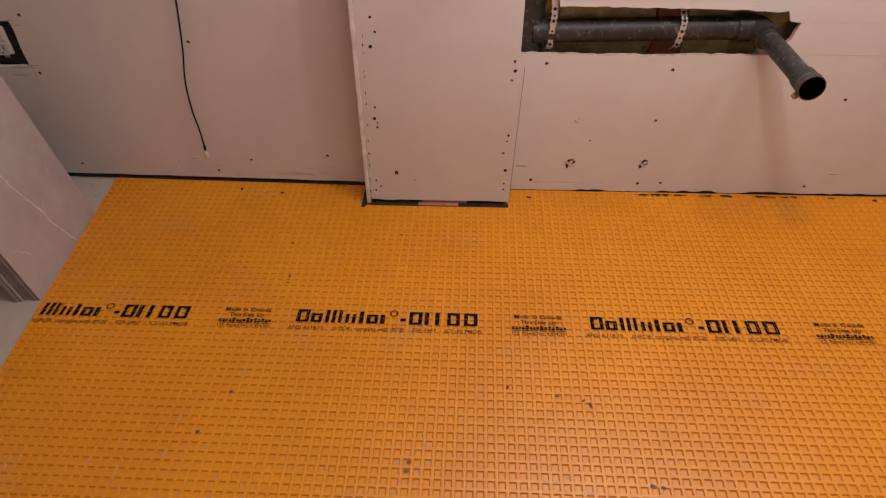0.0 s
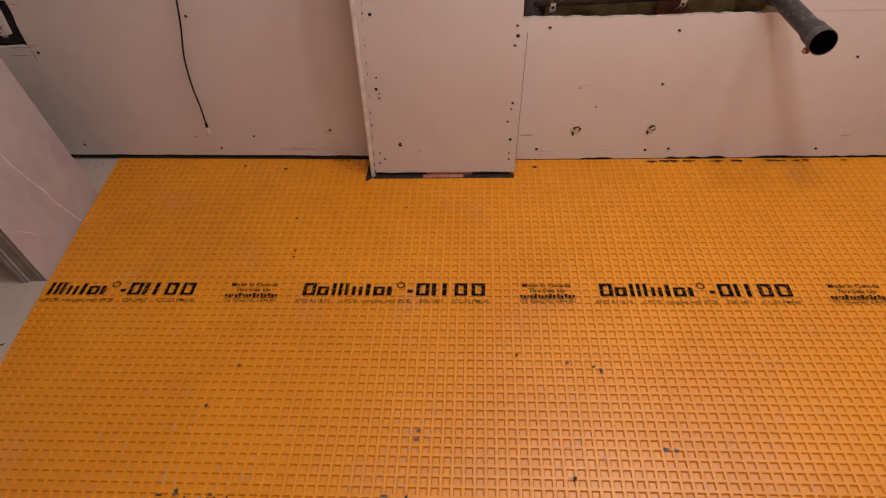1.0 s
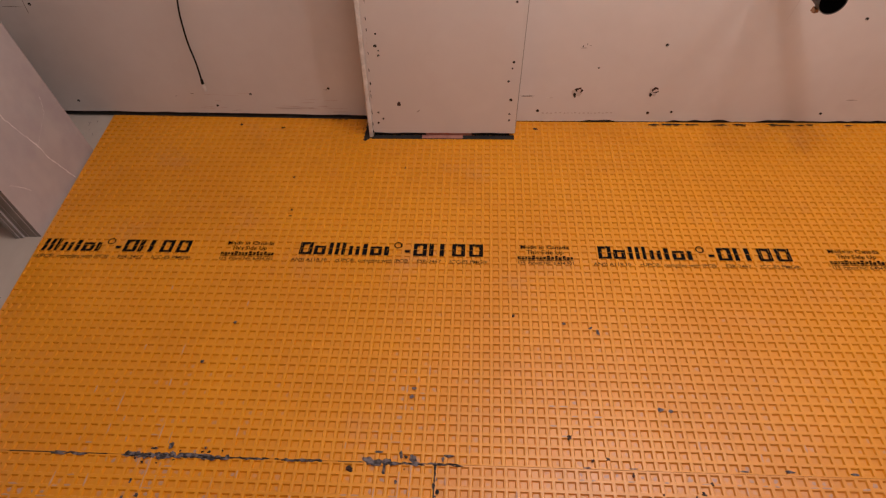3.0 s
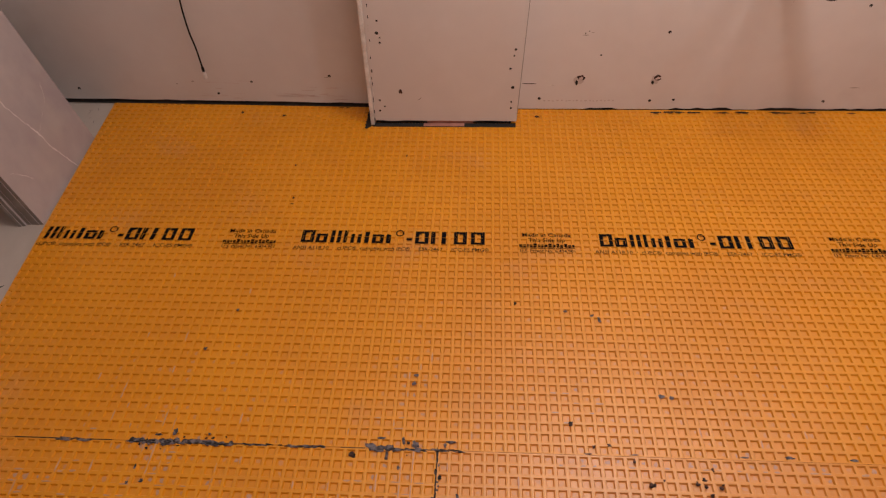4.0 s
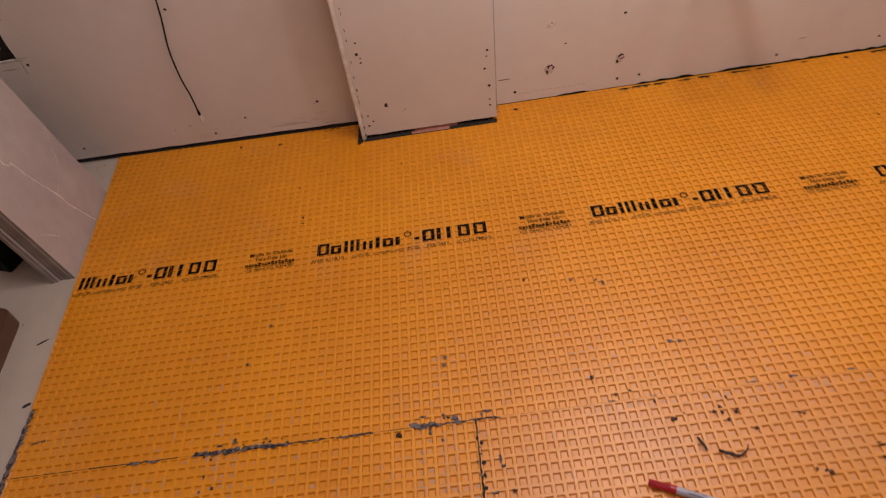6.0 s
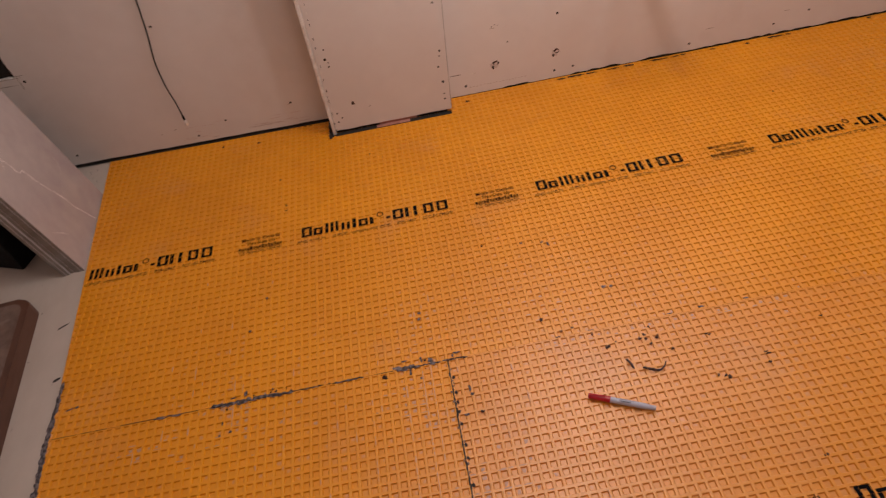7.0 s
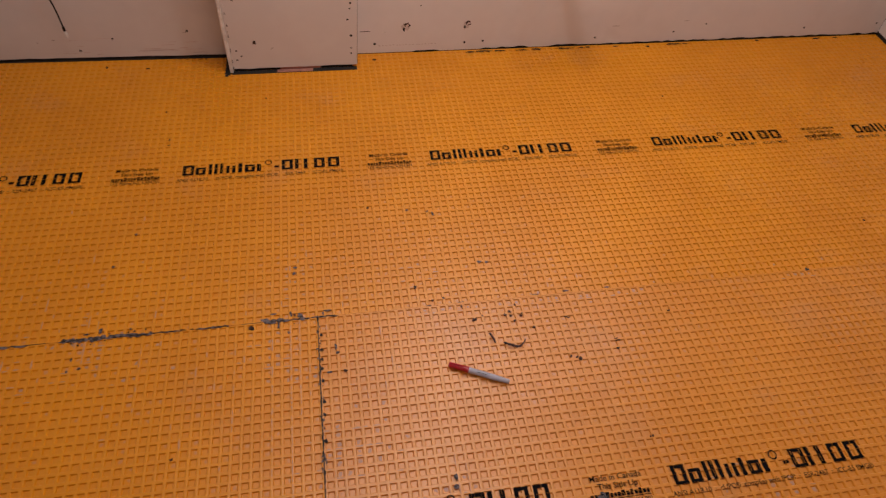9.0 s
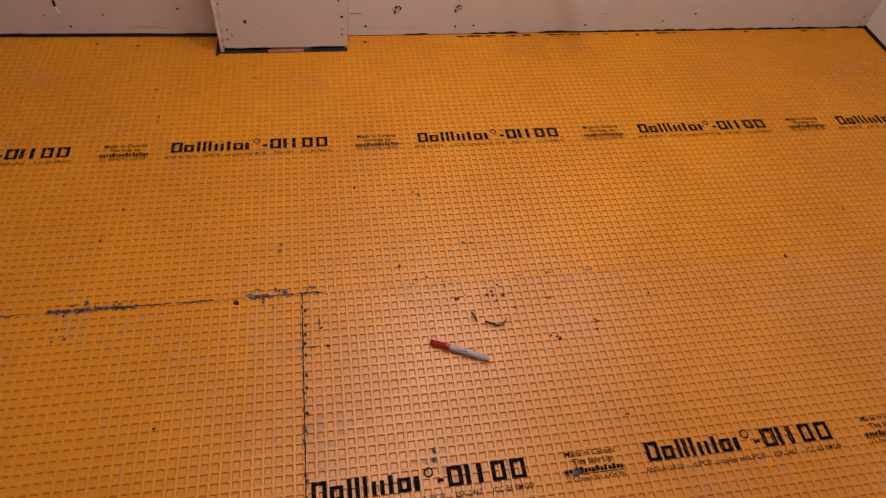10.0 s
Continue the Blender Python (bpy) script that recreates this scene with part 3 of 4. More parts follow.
for zc in (0.399, 0.440):
    face = part("socket_face", box((-0.880, oy - 0.0005, zc - 0.016), (-0.842, oy + 0.0025, zc + 0.016), 0.004), WHITE, outlet)
    for dx in (-0.008, 0.007):
        part("slot", box((-0.861 + dx - 0.0014, oy - 0.0012, zc - 0.002), (-0.861 + dx + 0.0014, oy - 0.0003, zc + 0.008)), DARK, face)
part("yoke", box((-0.868, oy + 0.0075, 0.372), (-0.852, oy + 0.009, 0.474), 0.001), ZINC, outlet, "steel yoke")
for zc in (0.399, 0.440):
    part("ground_slot", tube([(-0.8612, oy - 0.0013, zc - 0.0095), (-0.8612, oy - 0.0002, zc - 0.0095)], 0.0024, 12), DARK, outlet)

outlet.matrix_world = Matrix.Translation((0, 0, 0.011))

cable = thing("coax_cable", "thin black cable hanging down the wall with a metal connector", "cable")
line = smooth_line([(-0.300, 0.527, 0.80), (-0.318, 0.520, 0.66), (-0.332, 0.519, 0.552), (-0.350, 0.519, 0.43), (-0.369, 0.517, 0.335), (-0.372, 0.513, 0.25), (-0.365, 0.507, 0.19), (-0.363, 0.503, 0.135)], 8)
part("cord", tube(line, 0.0024, 8), RUBBER, cable, smooth=True)
e, d = line[-1], (line[-1] - line[-3]).normalized()
part("boot", tube([e - d * 0.004, e + d * 0.010], 0.0038, 12), RUBBER, cable)
part("connector", tube([e + d * 0.010, e + d * 0.016, e + d * 0.017, e + d * 0.032], 0.005, 12, radii=[0.0045, 0.0045, 0.0056, 0.0056]), STEEL, cable, "bright metal connector")


# ---------------------------------------------------------------- leaning tiles, black block, board
stack_m = Matrix.Translation((-0.655, 0.012, FLOOR_Z)) @ Matrix.Rotation(radians(-10.2), 4, "Y") @ Matrix.Rotation(radians(3.4), 4, "Z")
TILE_W, TILE_H, TILE_T = 0.352, 0.61, 0.0098
tile_bm = box((-TILE_T, 0, 0), (0, TILE_W, TILE_H), 0.0012, 2)
for f in tile_bm.faces:
    f.material_index = 0 if f.normal.x > 0.9 else 1
first_tile = mesh_object("marble_tile", tile_bm, [MARBLE, TILE_BODY])
first_tile.matrix_world = stack_m
tagged(first_tile, "grey polished marble-look tile with white veins, leaning in a stack", "tile", "stack of leaning tiles")
rnd = random.Random(12)
for k in range(1, 6):
    c = copy_thing(first_tile, stack_m @ Matrix.Translation((-k * (TILE_T + 0.0006), rnd.uniform(-0.005, 0.004), 0)))
    tagged(c, "grey tile seen edge-on in a leaning stack")


def vein(points, width, seed):
    rnd2 = random.Random(seed)
    bm = bmesh.new()
    pts = smooth_line([(0.0004, y, z) for y, z in points], 10)
    prev = None
    for p in pts:
        w = width * rnd2.uniform(0.2, 1.2)
        q = p + Vector((0, rnd2.uniform(-1, 1) * 0.0018, rnd2.uniform(-1, 1) * 0.0018))
        now = (bm.verts.new(q + Vector((0, -w, -0.4 * w))), bm.verts.new(q + Vector((0, w, 0.4 * w))))
        if prev:
            bm.faces.new((prev[0], now[0], now[1], prev[1]))
        prev = now
    return part("vein", bm, VEIN, first_tile, "thin white vein")


vein([(0.226, 0.004), (0.207, 0.058), (0.191, 0.098), (0.186, 0.141), (0.174, 0.179), (0.154, 0.242), (0.146, 0.287), (0.127, 0.296), (0.123, 0.335), (0.112, 0.365), (0.085, 0.45)], 0.0019, 1)
vein([(0.186, 0.141), (0.236, 0.163), (0.278, 0.180), (0.306, 0.221)], 0.0011, 2)
vein([(0.215, 0.46), (0.209, 0.403), (0.155, 0.375), (0.121, 0.357), (0.094, 0.335)], 0.0010, 3)
vein([(0.028, 0.143), (0.057, 0.112), (0.074, 0.089)], 0.0007, 4)

# plain black block fills the dark area behind the tiles
crate = mesh_object("black_block", box((-0.45, 0.0, 0.0), (-0.09, 0.12, 0.40), 0.004), RUBBER)
crate.matrix_world = Matrix.Translation((-0.770, 0.034, FLOOR_Z)) @ Matrix.Rotation(radians(-21.0), 4, "Z")
tagged(crate, "black block filling the dark area behind the leaning tiles", "crate")

plank = thing("wooden_board", "thick brown wooden board with rounded corners and dusty top", "board")
bm = bmesh.new()
corner = []
for cx, cy, a0 in ((-0.808, -0.130, 0), (-1.10, -0.130, 90), (-1.10, -0.95, 180), (-0.808, -0.95, 270)):
    for k in range(7):
        a = radians(a0 + 15 * k)
        corner.append((cx + 0.035 * math.cos(a), cy + 0.035 * math.sin(a)))
low = [bm.verts.new((x, y, FLOOR_Z)) for x, y in corner]
mid = [bm.verts.new((x, y, 0.042)) for x, y in corner]
bm.faces.new(low[::-1])
bm.faces.new(mid)
for k in range(len(corner)):
    m2 = (k + 1) % len(corner)
    bm.faces.new((low[k], low[m2], mid[m2], mid[k]))
bmesh.ops.bevel(bm, geom=[e for e in bm.edges if e.verts[0].co.z > 0.04 and e.verts[1].co.z > 0.04], offset=0.006, segments=3, affect="EDGES", profile=0.5)
part("body", bm, BROWN, plank)
top = bmesh.new()
top.faces.new([top.verts.new((-0.955 + (x + 0.955) * 0.90, -0.55 + (y + 0.55) * 0.965, 0.0428)) for x, y in corner])
part("worn_top", top, DUSTY, plank, "dusty grey-brown worn top")
plank.matrix_world = Matrix.Translation((-0.752, -0.135, 0)) @ Matrix.Rotation(radians(4.2), 4, "Z") @ Matrix.Translation((0.773, 0.130, 0))

trowel = thing("metal_bar", "short grey metal bar with a bright end, on the membrane", "tool")
trowel.matrix_world = pose(-0.575, -0.985, 0, 0, 0, 12)
part("bar", box((-0.10, -0.03, 0.0), (0.045, 0.03, 0.018), 0.003), GREY, trowel)
part("end_cap", box((0.0455, -0.031, 0.0), (0.066, 0.031, 0.019), 0.003), STEEL, trowel, "bright metal end")

# ---------------------------------------------------------------- marker pen
pen = thing("marker_pen", "red-capped grey marker pen lying on the membrane", "pen")
pa, pb = Vector((0.641, -0.7175, 0.0075)), Vector((0.769, -0.7775, 0.0067))
dr = (pb - pa).normalized()
part("cap", tube([pa, pa + dr * 0.002, pa + dr * 0.040, pa + dr * 0.047], 0.006, 18, radii=[0.0052, 0.0060, 0.0071, 0.0074]), RED, pen, "red cap", True)
part("barrel", tube([pa + dr * 0.047, pa + dr * 0.050, pa + dr * 0.120, pa + dr * 0.128, pb], 0.006, 18, radii=[0.0067, 0.0067, 0.0064, 0.0054, 0.0050]), GREY, pen, "grey barrel", True)
clip = tube([pa + dr * 0.004 + Vector((0, 0, 0.0070)), pa + dr * 0.036 + Vector((0, 0, 0.0082))], 0.0011, 6)
part("clip", clip, RED, pen)
side = dr.cross(Vector((0, 0, 1))).normalized()
for a, b, off in ((0.060, 0.078, -0.001), (0.081, 0.096, -0.001), (0.066, 0.090, 0.0022)):
    bm = bmesh.new()
    base = Vector((0, 0, 0.0064))
    bm.faces.new([bm.verts.new(pa + dr * u + side * (off + w) + base) for u, w in ((a, -0.0008), (b, -0.0008), (b, 0.0008), (a, 0.0008))])
    part("printed_bar", bm, INK, pen)


# ---------------------------------------------------------------- screws and marks on the boards
def screw_holes(owner, spots, face, seed):
    rnd3 = random.Random(seed)
    for x, z, r in spots:
        r *= 1.25
        y = face(x)
        blobs = tube([(x, y - 0.0008, z), (x, y + 0.002, z)], r, 12, radii=[r, r * 0.8])
        part("screw_head", blobs, DARK, owner)
        blob_bm = tube([(x + rnd3.uniform(-1, 1) * 0.001, y - 0.0004, z - r * 0.75), (x, y + 0.001, z - r * 0.75)], r * 0.7, 10)
        part("dimple", blob_bm, GYPSUM, owner)


north_east = bpy.data.objects["wall_north_east"]
north_west = bpy.data.objects["wall_north_west"]
screw_holes(north_east, [(0.598, 0.401, 0.0036), (0.919, 0.387, 0.0036), (1.379, 0.308, 0.0034), (0.906, 0.239, 0.0034), (0.585, 0.037, 0.0036), (0.895, 0.031, 0.0034), (0.960, 0.034, 0.0032),
                         (1.370, 0.030, 0.0034), (0.739, 0.173, 0.0022), (1.666, 0.042, 0.003), (1.783, 0.070, 0.003), (2.19, 0.04, 0.003), (2.49, 0.048, 0.003), (1.60, 0.30, 0.003), (2.0, 0.36, 0.003),
                         (0.690, 0.236, 0.0014), (0.700, 0.242, 0.0012)], right_face, 1)
screw_holes(north_west, [(-0.779, 0.045, 0.0034), (-0.336, 0.440, 0.0036), (-0.353, 0.035, 0.0032), (-0.244, 0.076, 0.003), (-0.012, 0.098, 0.0034), (-0.783, 0.343, 0.0036), (-0.768, 0.505, 0.0036)], left_face, 2)
screw_holes(column, [(0.165, 0.550, 0.0028), (0.174, 0.514, 0.0026), (0.160, 0.477, 0.0036), (0.157, 0.312, 0.0022), (0.153, 0.279, 0.0036), (0.160, 0.266, 0.0018), (0.159, 0.252, 0.0026), (0.142, 0.080, 0.0024), (0.154, 0.060, 0.0022),
                     (0.139, 0.046, 0.0026), (0.512, 0.442, 0.0028), (0.514, 0.417, 0.0036), (0.507, 0.392, 0.0026), (0.507, 0.233, 0.0028), (0.504, 0.215, 0.0020), (0.496, 0.177, 0.0028), (0.504, 0.121, 0.0036),
                     (0.502, 0.076, 0.0022), (0.502, 0.056, 0.0024)], lambda x: COL_Y, 3)


def wall_patch(owner, name, x, z, w, h, face, mat, seed, lift=0.0006, turn=0.0):
    rnd4 = random.Random(seed)
    bm = bmesh.new()
    vs = []
    for k in range(11):
        a = 2 * math.pi * k / 11
        r = rnd4.uniform(0.6, 1.15)
        u, v = w * r * math.cos(a), h * r * math.sin(a)
        px, pz = x + u * math.cos(turn) - v * math.sin(turn), z + u * math.sin(turn) + v * math.cos(turn)
        vs.append(bm.verts.new((px, face(px) - lift, pz)))
    f = bm.faces.new(vs)
    f.normal_update()
    if f.normal.y > 0:
        f.normal_flip()
    part(name, bm, mat, owner)


rnd9 = random.Random(61)
for k in range(26):
    z = 0.02 + 0.022 * k + rnd9.uniform(-0.006, 0.006)
    wall_patch(column, "torn_edge", COL_L + 0.0125 + 0.043 * z + rnd9.uniform(-0.001, 0.0016), z, rnd9.uniform(0.0008, 0.002), rnd9.uniform(0.003, 0.010), lambda x: COL_Y - 0.0035, DARK if rnd9.random() < 0.55 else GYPSUM, 400 + k)
for hx, hz in ((0.691, 0.101), (0.899, 0.101)):
    wall_patch(north_east, "torn_paper", hx - 0.001, hz - 0.003, 0.015, 0.015, right_face, FAINT, int(hx * 100), 0.0005)
    wall_patch(north_east, "anchor_hole", hx + 0.003, hz + 0.004, 0.0115, 0.0085, right_face, CRUMB, int(hx * 90), 0.0009)
    wall_patch(north_east, "torn_paper", hx + 0.004, hz + 0.002, 0.0075, 0.0045, right_face, SMEAR, int(hx * 70), 0.0013, turn=0.5)
    wall_patch(north_east, "anchor_hole", hx - 0.007, hz - 0.012, 0.0042, 0.0080, right_face, DARK, int(hx * 80), 0.0015)
wall_patch(column, "torn_hole", 0.201, 0.108, 0.007, 0.008, lambda x: COL_Y, CRUMB, 31)
wall_patch(column, "torn_hole", 0.203, 0.112, 0.003, 0.003, lambda x: COL_Y, DARK, 32, 0.001)
wall_patch(column, "scuff", 0.253, 0.085, 0.006, 0.0015, lambda x: COL_Y, PENCIL, 33, turn=0.7)
for x, z, w, h, q in ((0.553, 0.085, 0.020, 0.0016, CRUMB), (1.434, 0.074, 0.016, 0.0014, PENCIL), (0.692, 0.231, 0.010, 0.0012, PENCIL), (0.71, 0.238, 0.005, 0.001, PENCIL),
                      (1.70, 0.085, 0.012, 0.0014, PENCIL), (0.615, 0.080, 0.010, 0.003, GYPSUM), (2.50, 0.012, 0.02, 0.003, GYPSUM)):
    wall_patch(north_east, "scuff", x, z, w, h, right_face, q, int(x * 211))
for xa, za, xb, zb in ((1.20, 0.513, 1.42, 0.512), (1.16, 0.432, 1.60, 0.428), (1.225, 0.545, 1.195, 0.505), (1.21, 0.40, 1.185, 0.30)):
    wall_patch(north_east, "pencil_line", (xa + xb) / 2, (za + zb) / 2, math.hypot(xb - xa, zb - za) / 2, 0.0006, right_face, FAINT, 77, turn=math.atan2(zb - za, xb - xa))
for x, z, w, h in ((-0.12, 0.030, 0.11, 0.0018), (-0.42, 0.075, 0.012, 0.002), (-0.47, 0.066, 0.006, 0.002), (-0.02, 0.094, 0.014, 0.0015), (0.01, 0.02, 0.05, 0.002), (-0.30, 0.02, 0.03, 0.002)):
    wall_patch(north_west, "scuff", x, z, w * 0.6, h * 0.7, left_face, FAINT if w > 0.02 else PENCIL, int(x * 311), turn=0.03)

for x, z, w, h in ((-0.826, 0.3585, 0.040, 0.0011), (-0.798, 0.338, 0.0014, 0.028), (-0.786, 0.365, 0.022, 0.0010), (-0.800, 0.491, 0.022, 0.0009), (-0.838, 0.336, 0.038, 0.0011), (-0.79, 0.478, 0.018, 0.0009)):
    wall_patch(north_west, "score_line", x, z, w, h, left_face, PENCIL, int(x * 713))
rnds = random.Random(8)
for k in range(22):
    x = rnds.choice((-0.36, -0.30, -0.20, -0.10, -0.04, 0.02)) + rnds.uniform(-0.04, 0.04)
    wall_patch(north_west, "smear", x, rnds.choice((0.030, 0.034, 0.055, 0.075)) + rnds.uniform(-0.006, 0.006), rnds.uniform(0.008, 0.035), rnds.uniform(0.0006, 0.0022), left_face, SMEAR, 900 + k, 0.0005, turn=rnds.uniform(-0.06, 0.06))
# faint worn writing near the foot of the east board, as small bars
rndw = random.Random(15)
xw = 0.600
while xw < 0.80:
    w = rndw.uniform(0.004, 0.009)
    wall_patch(north_east, "faint_mark", xw, 0.030 + rndw.uniform(-0.001, 0.001), w / 2, 0.0022, right_face, FAINT, int(xw * 999), 0.0005)
    xw += w + 0.004


# ---------------------------------------------------------------- thinset, crumbs and dirt on the floor
def crust(label, spots, mat, seed, name="thinset_smear", kind="stuff"):
    rnd5 = random.Random(seed)
    bm = bmesh.new()
    for x, y, rx, ry, hgt, turn in spots:
        blob(bm, x, y, -0.0002, rx, ry, hgt, turn, rnd5)
    return tagged(mesh_object(name, bm, mat), label, "debris", kind=kind)


rnd6 = random.Random(21)
spots = []
for xa, xb, wd in ((-0.345, -0.295, 0.006), (-0.215, -0.02, 0.0085), (0.0, 0.05, 0.003), (0.085, 0.145, 0.004), (0.235, 0.275, 0.010), (0.275, 0.33, 0.006), (0.345, 0.40, 0.004)):
    x = xa
    while x < xb:
        spots.append((x, SEAM_Y + rnd6.uniform(-0.3, 0.35) * wd - 0.001, rnd6.uniform(0.006, 0.014), wd * rnd6.uniform(0.25, 0.75), 0.0012, rnd6.uniform(-0.3, 0.3)))
        x += rnd6.uniform(0.005, 0.011)
spots += [(-0.135, -0.531, 0.006, 0.008, 0.001, 0.2), (-0.165, -0.537, 0.008, 0.003, 0.001, 0), (-0.07, -0.533, 0.003, 0.003, 0.001, 0), (0.250, -0.530, 0.009, 0.003, 0.001, 0), (0.290, -0.534, 0.003, 0.009, 0.001, 0.2),
          (0.312, -0.540, 0.007, 0.008, 0.001, 0.6), (0.375, -0.534, 0.012, 0.003, 0.001, 0), (0.366, -0.540, 0.003, 0.006, 0.001, 0), (0.262, -0.565, 0.003, 0.010, 0.001, 0), (0.285, -0.585, 0.003, 0.004, 0.001, 0)]
crust("grey thinset squeezed out along the seam between sheets", spots, THINSET, 5)
spots = []
for xa, xb, wd in ((-0.335, -0.30, 0.002), (-0.21, 0.14, 0.0022), (0.235, 0.40, 0.0022)):
    x = xa
    while x < xb:
        if rnd6.random() < 0.5:
            spots.append((x, SEAM_Y - 0.001 + rnd6.uniform(-0.002, 0.002), rnd6.uniform(0.004, 0.010), wd * rnd6.uniform(0.4, 0.9), 0.0022, rnd6.uniform(-0.2, 0.2)))
        x += rnd6.uniform(0.007, 0.014)
for k in range(16):
    xa, xb = rnd6.choice(((-0.215, -0.02), (-0.215, -0.02), (0.235, 0.33)))
    spots.append((rnd6.uniform(xa, xb), SEAM_Y - 0.001 + rnd6.gauss(0, 0.007), rnd6.uniform(0.001, 0.004), rnd6.uniform(0.001, 0.0025), 0.0019, rnd6.uniform(-1, 1)))
crust("almost black dirt in the open seam between sheets", spots, DARK_SET, 10, "dirt_gap_line")
spots = []
y = SEAM_Y - 0.004
while y > -1.35:
    spots.append((SPLIT_X + rnd6.uniform(-0.0005, 0.0008), y, 0.0014 + rnd6.uniform(0, 0.0014), rnd6.uniform(0.007, 0.012), 0.0006, rnd6.uniform(-0.04, 0.04)))
    y -= rnd6.uniform(0.008, 0.013)
for yy in (-0.60, -0.64, -0.665, -0.69, -0.72, -0.77, -0.80, -0.86):
    spots.append((SPLIT_X + 0.006, yy, 0.004, 0.005, 0.001, 0))
crust("dark grey thinset in the cross seam between sheets", spots, DARK_SET, 6)
spots = []
for k in range(46):
    yy = SEAM_Y - 0.01 - 0.78 * rnd6.random()
    spots.append((SPLIT_X + rnd6.choice((-0.003, 0.003, 0.0045)) + rnd6.uniform(-0.001, 0.001), yy, rnd6.uniform(0.0012, 0.003), rnd6.uniform(0.002, 0.006), 0.0009, rnd6.uniform(-0.3, 0.3)))
crust("grey thinset crumbs stuck beside the cross seam", spots, THINSET, 9)
spots = []
y = -0.40
while y > -1.4:
    spots.append((-0.646 - 0.072 * y + 0.004 - 0.010 * min(1, (-0.40 - y) * 6), y, rnd6.uniform(0.004, 0.010), rnd6.uniform(0.010, 0.02), 0.0015, rnd6.uniform(-0.2, 0.2)))
    y -= rnd6.uniform(0.010, 0.018)
spots += [(-0.575, -0.476, 0.010, 0.003, 0.001, 0.2), (-0.557, -0.473, 0.006, 0.004, 0.001, 0)]
crust("ragged grey thinset along the cut edge of the membrane", spots, THINSET, 7)
# black dirt by the wall; blobs beside the column paint its gap shade
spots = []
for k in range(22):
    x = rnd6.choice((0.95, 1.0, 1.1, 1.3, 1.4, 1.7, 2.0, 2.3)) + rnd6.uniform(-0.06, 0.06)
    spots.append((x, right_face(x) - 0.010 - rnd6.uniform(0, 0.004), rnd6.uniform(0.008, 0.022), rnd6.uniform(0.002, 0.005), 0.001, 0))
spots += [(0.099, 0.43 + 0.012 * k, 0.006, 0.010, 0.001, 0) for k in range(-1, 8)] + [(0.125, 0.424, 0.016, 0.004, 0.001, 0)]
crust("black dirt and painted gap shade along the foot of the wall", spots, DARK, 8, "dirt_gap_line")

# the thin dark open seam, broken here and there
seam = bmesh.new()
rnds2 = random.Random(77)
x = -0.598
while x < 0.352:
    run = rnds2.uniform(0.02, 0.07)
    if rnds2.random() < 0.85:
        w = rnds2.uniform(0.0005, 0.0011)
        box((x, SEAM_Y - 0.0006 - w, -0.0008), (min(x + run, 0.352), SEAM_Y - 0.0006 + w, 0.0003), bm=seam)
    x += run + rnds2.uniform(0.0, 0.012)
tagged(mesh_object("seam_line", seam, DARK_SET), "thin dark open seam between two membrane sheets", "debris", kind="stuff")

# single smears in the pockets
marks = [(0.673, -0.250, 0.004, 0.010, 0.3), (0.658, -0.240, 0.007, 0.004, 0.5), (0.605, -0.229, 0.005, 0.004, 0), (0.768, -0.428, 0.008, 0.006, 0), (0.786, -0.430, 0.006, 0.005, 0), (0.302, -0.395, 0.006, 0.004, 0),
         (0.300, -0.414, 0.006, 0.005, 0), (-0.135, -0.345, 0.005, 0.005, 0), (-0.095, -0.243, 0.005, 0.005, 0), (0.391, -0.636, 0.004, 0.010, 0.1), (0.394, -0.652, 0.006, 0.005, 0), (0.373, -0.700, 0.007, 0.004, 0),
         (0.615, -0.97, 0.005, 0.008, 0), (0.613, -0.99, 0.008, 0.006, 0), (0.905, -1.05, 0.016, 0.010, 0.2), (0.968, -0.543, 0.010, 0.003, 0), (1.076, -0.544, 0.009, 0.003, 0), (0.89, -0.545, 0.012, 0.002, 0),
         (1.638, -0.549, 0.008, 0.006, 0.3), (0.62, -0.548, 0.008, 0.002, 0), (0.70, -0.547, 0.010, 0.0016, 0), (-0.185, -0.60, 0.003, 0.006, 0), (-0.165, -0.625, 0.005, 0.005, 0), (-0.19, -0.63, 0.004, 0.004, 0)]
for n, (x, y, rx, ry, turn) in enumerate(marks):
    bm = blob(bmesh.new(), x, y, -0.0003, rx * 0.9, ry * 0.9, 0.0009, turn, random.Random(100 + n))
    tagged(mesh_object("thinset_smear", bm, THINSET), "small grey smear of thinset on the membrane", "debris", "thinset smears")
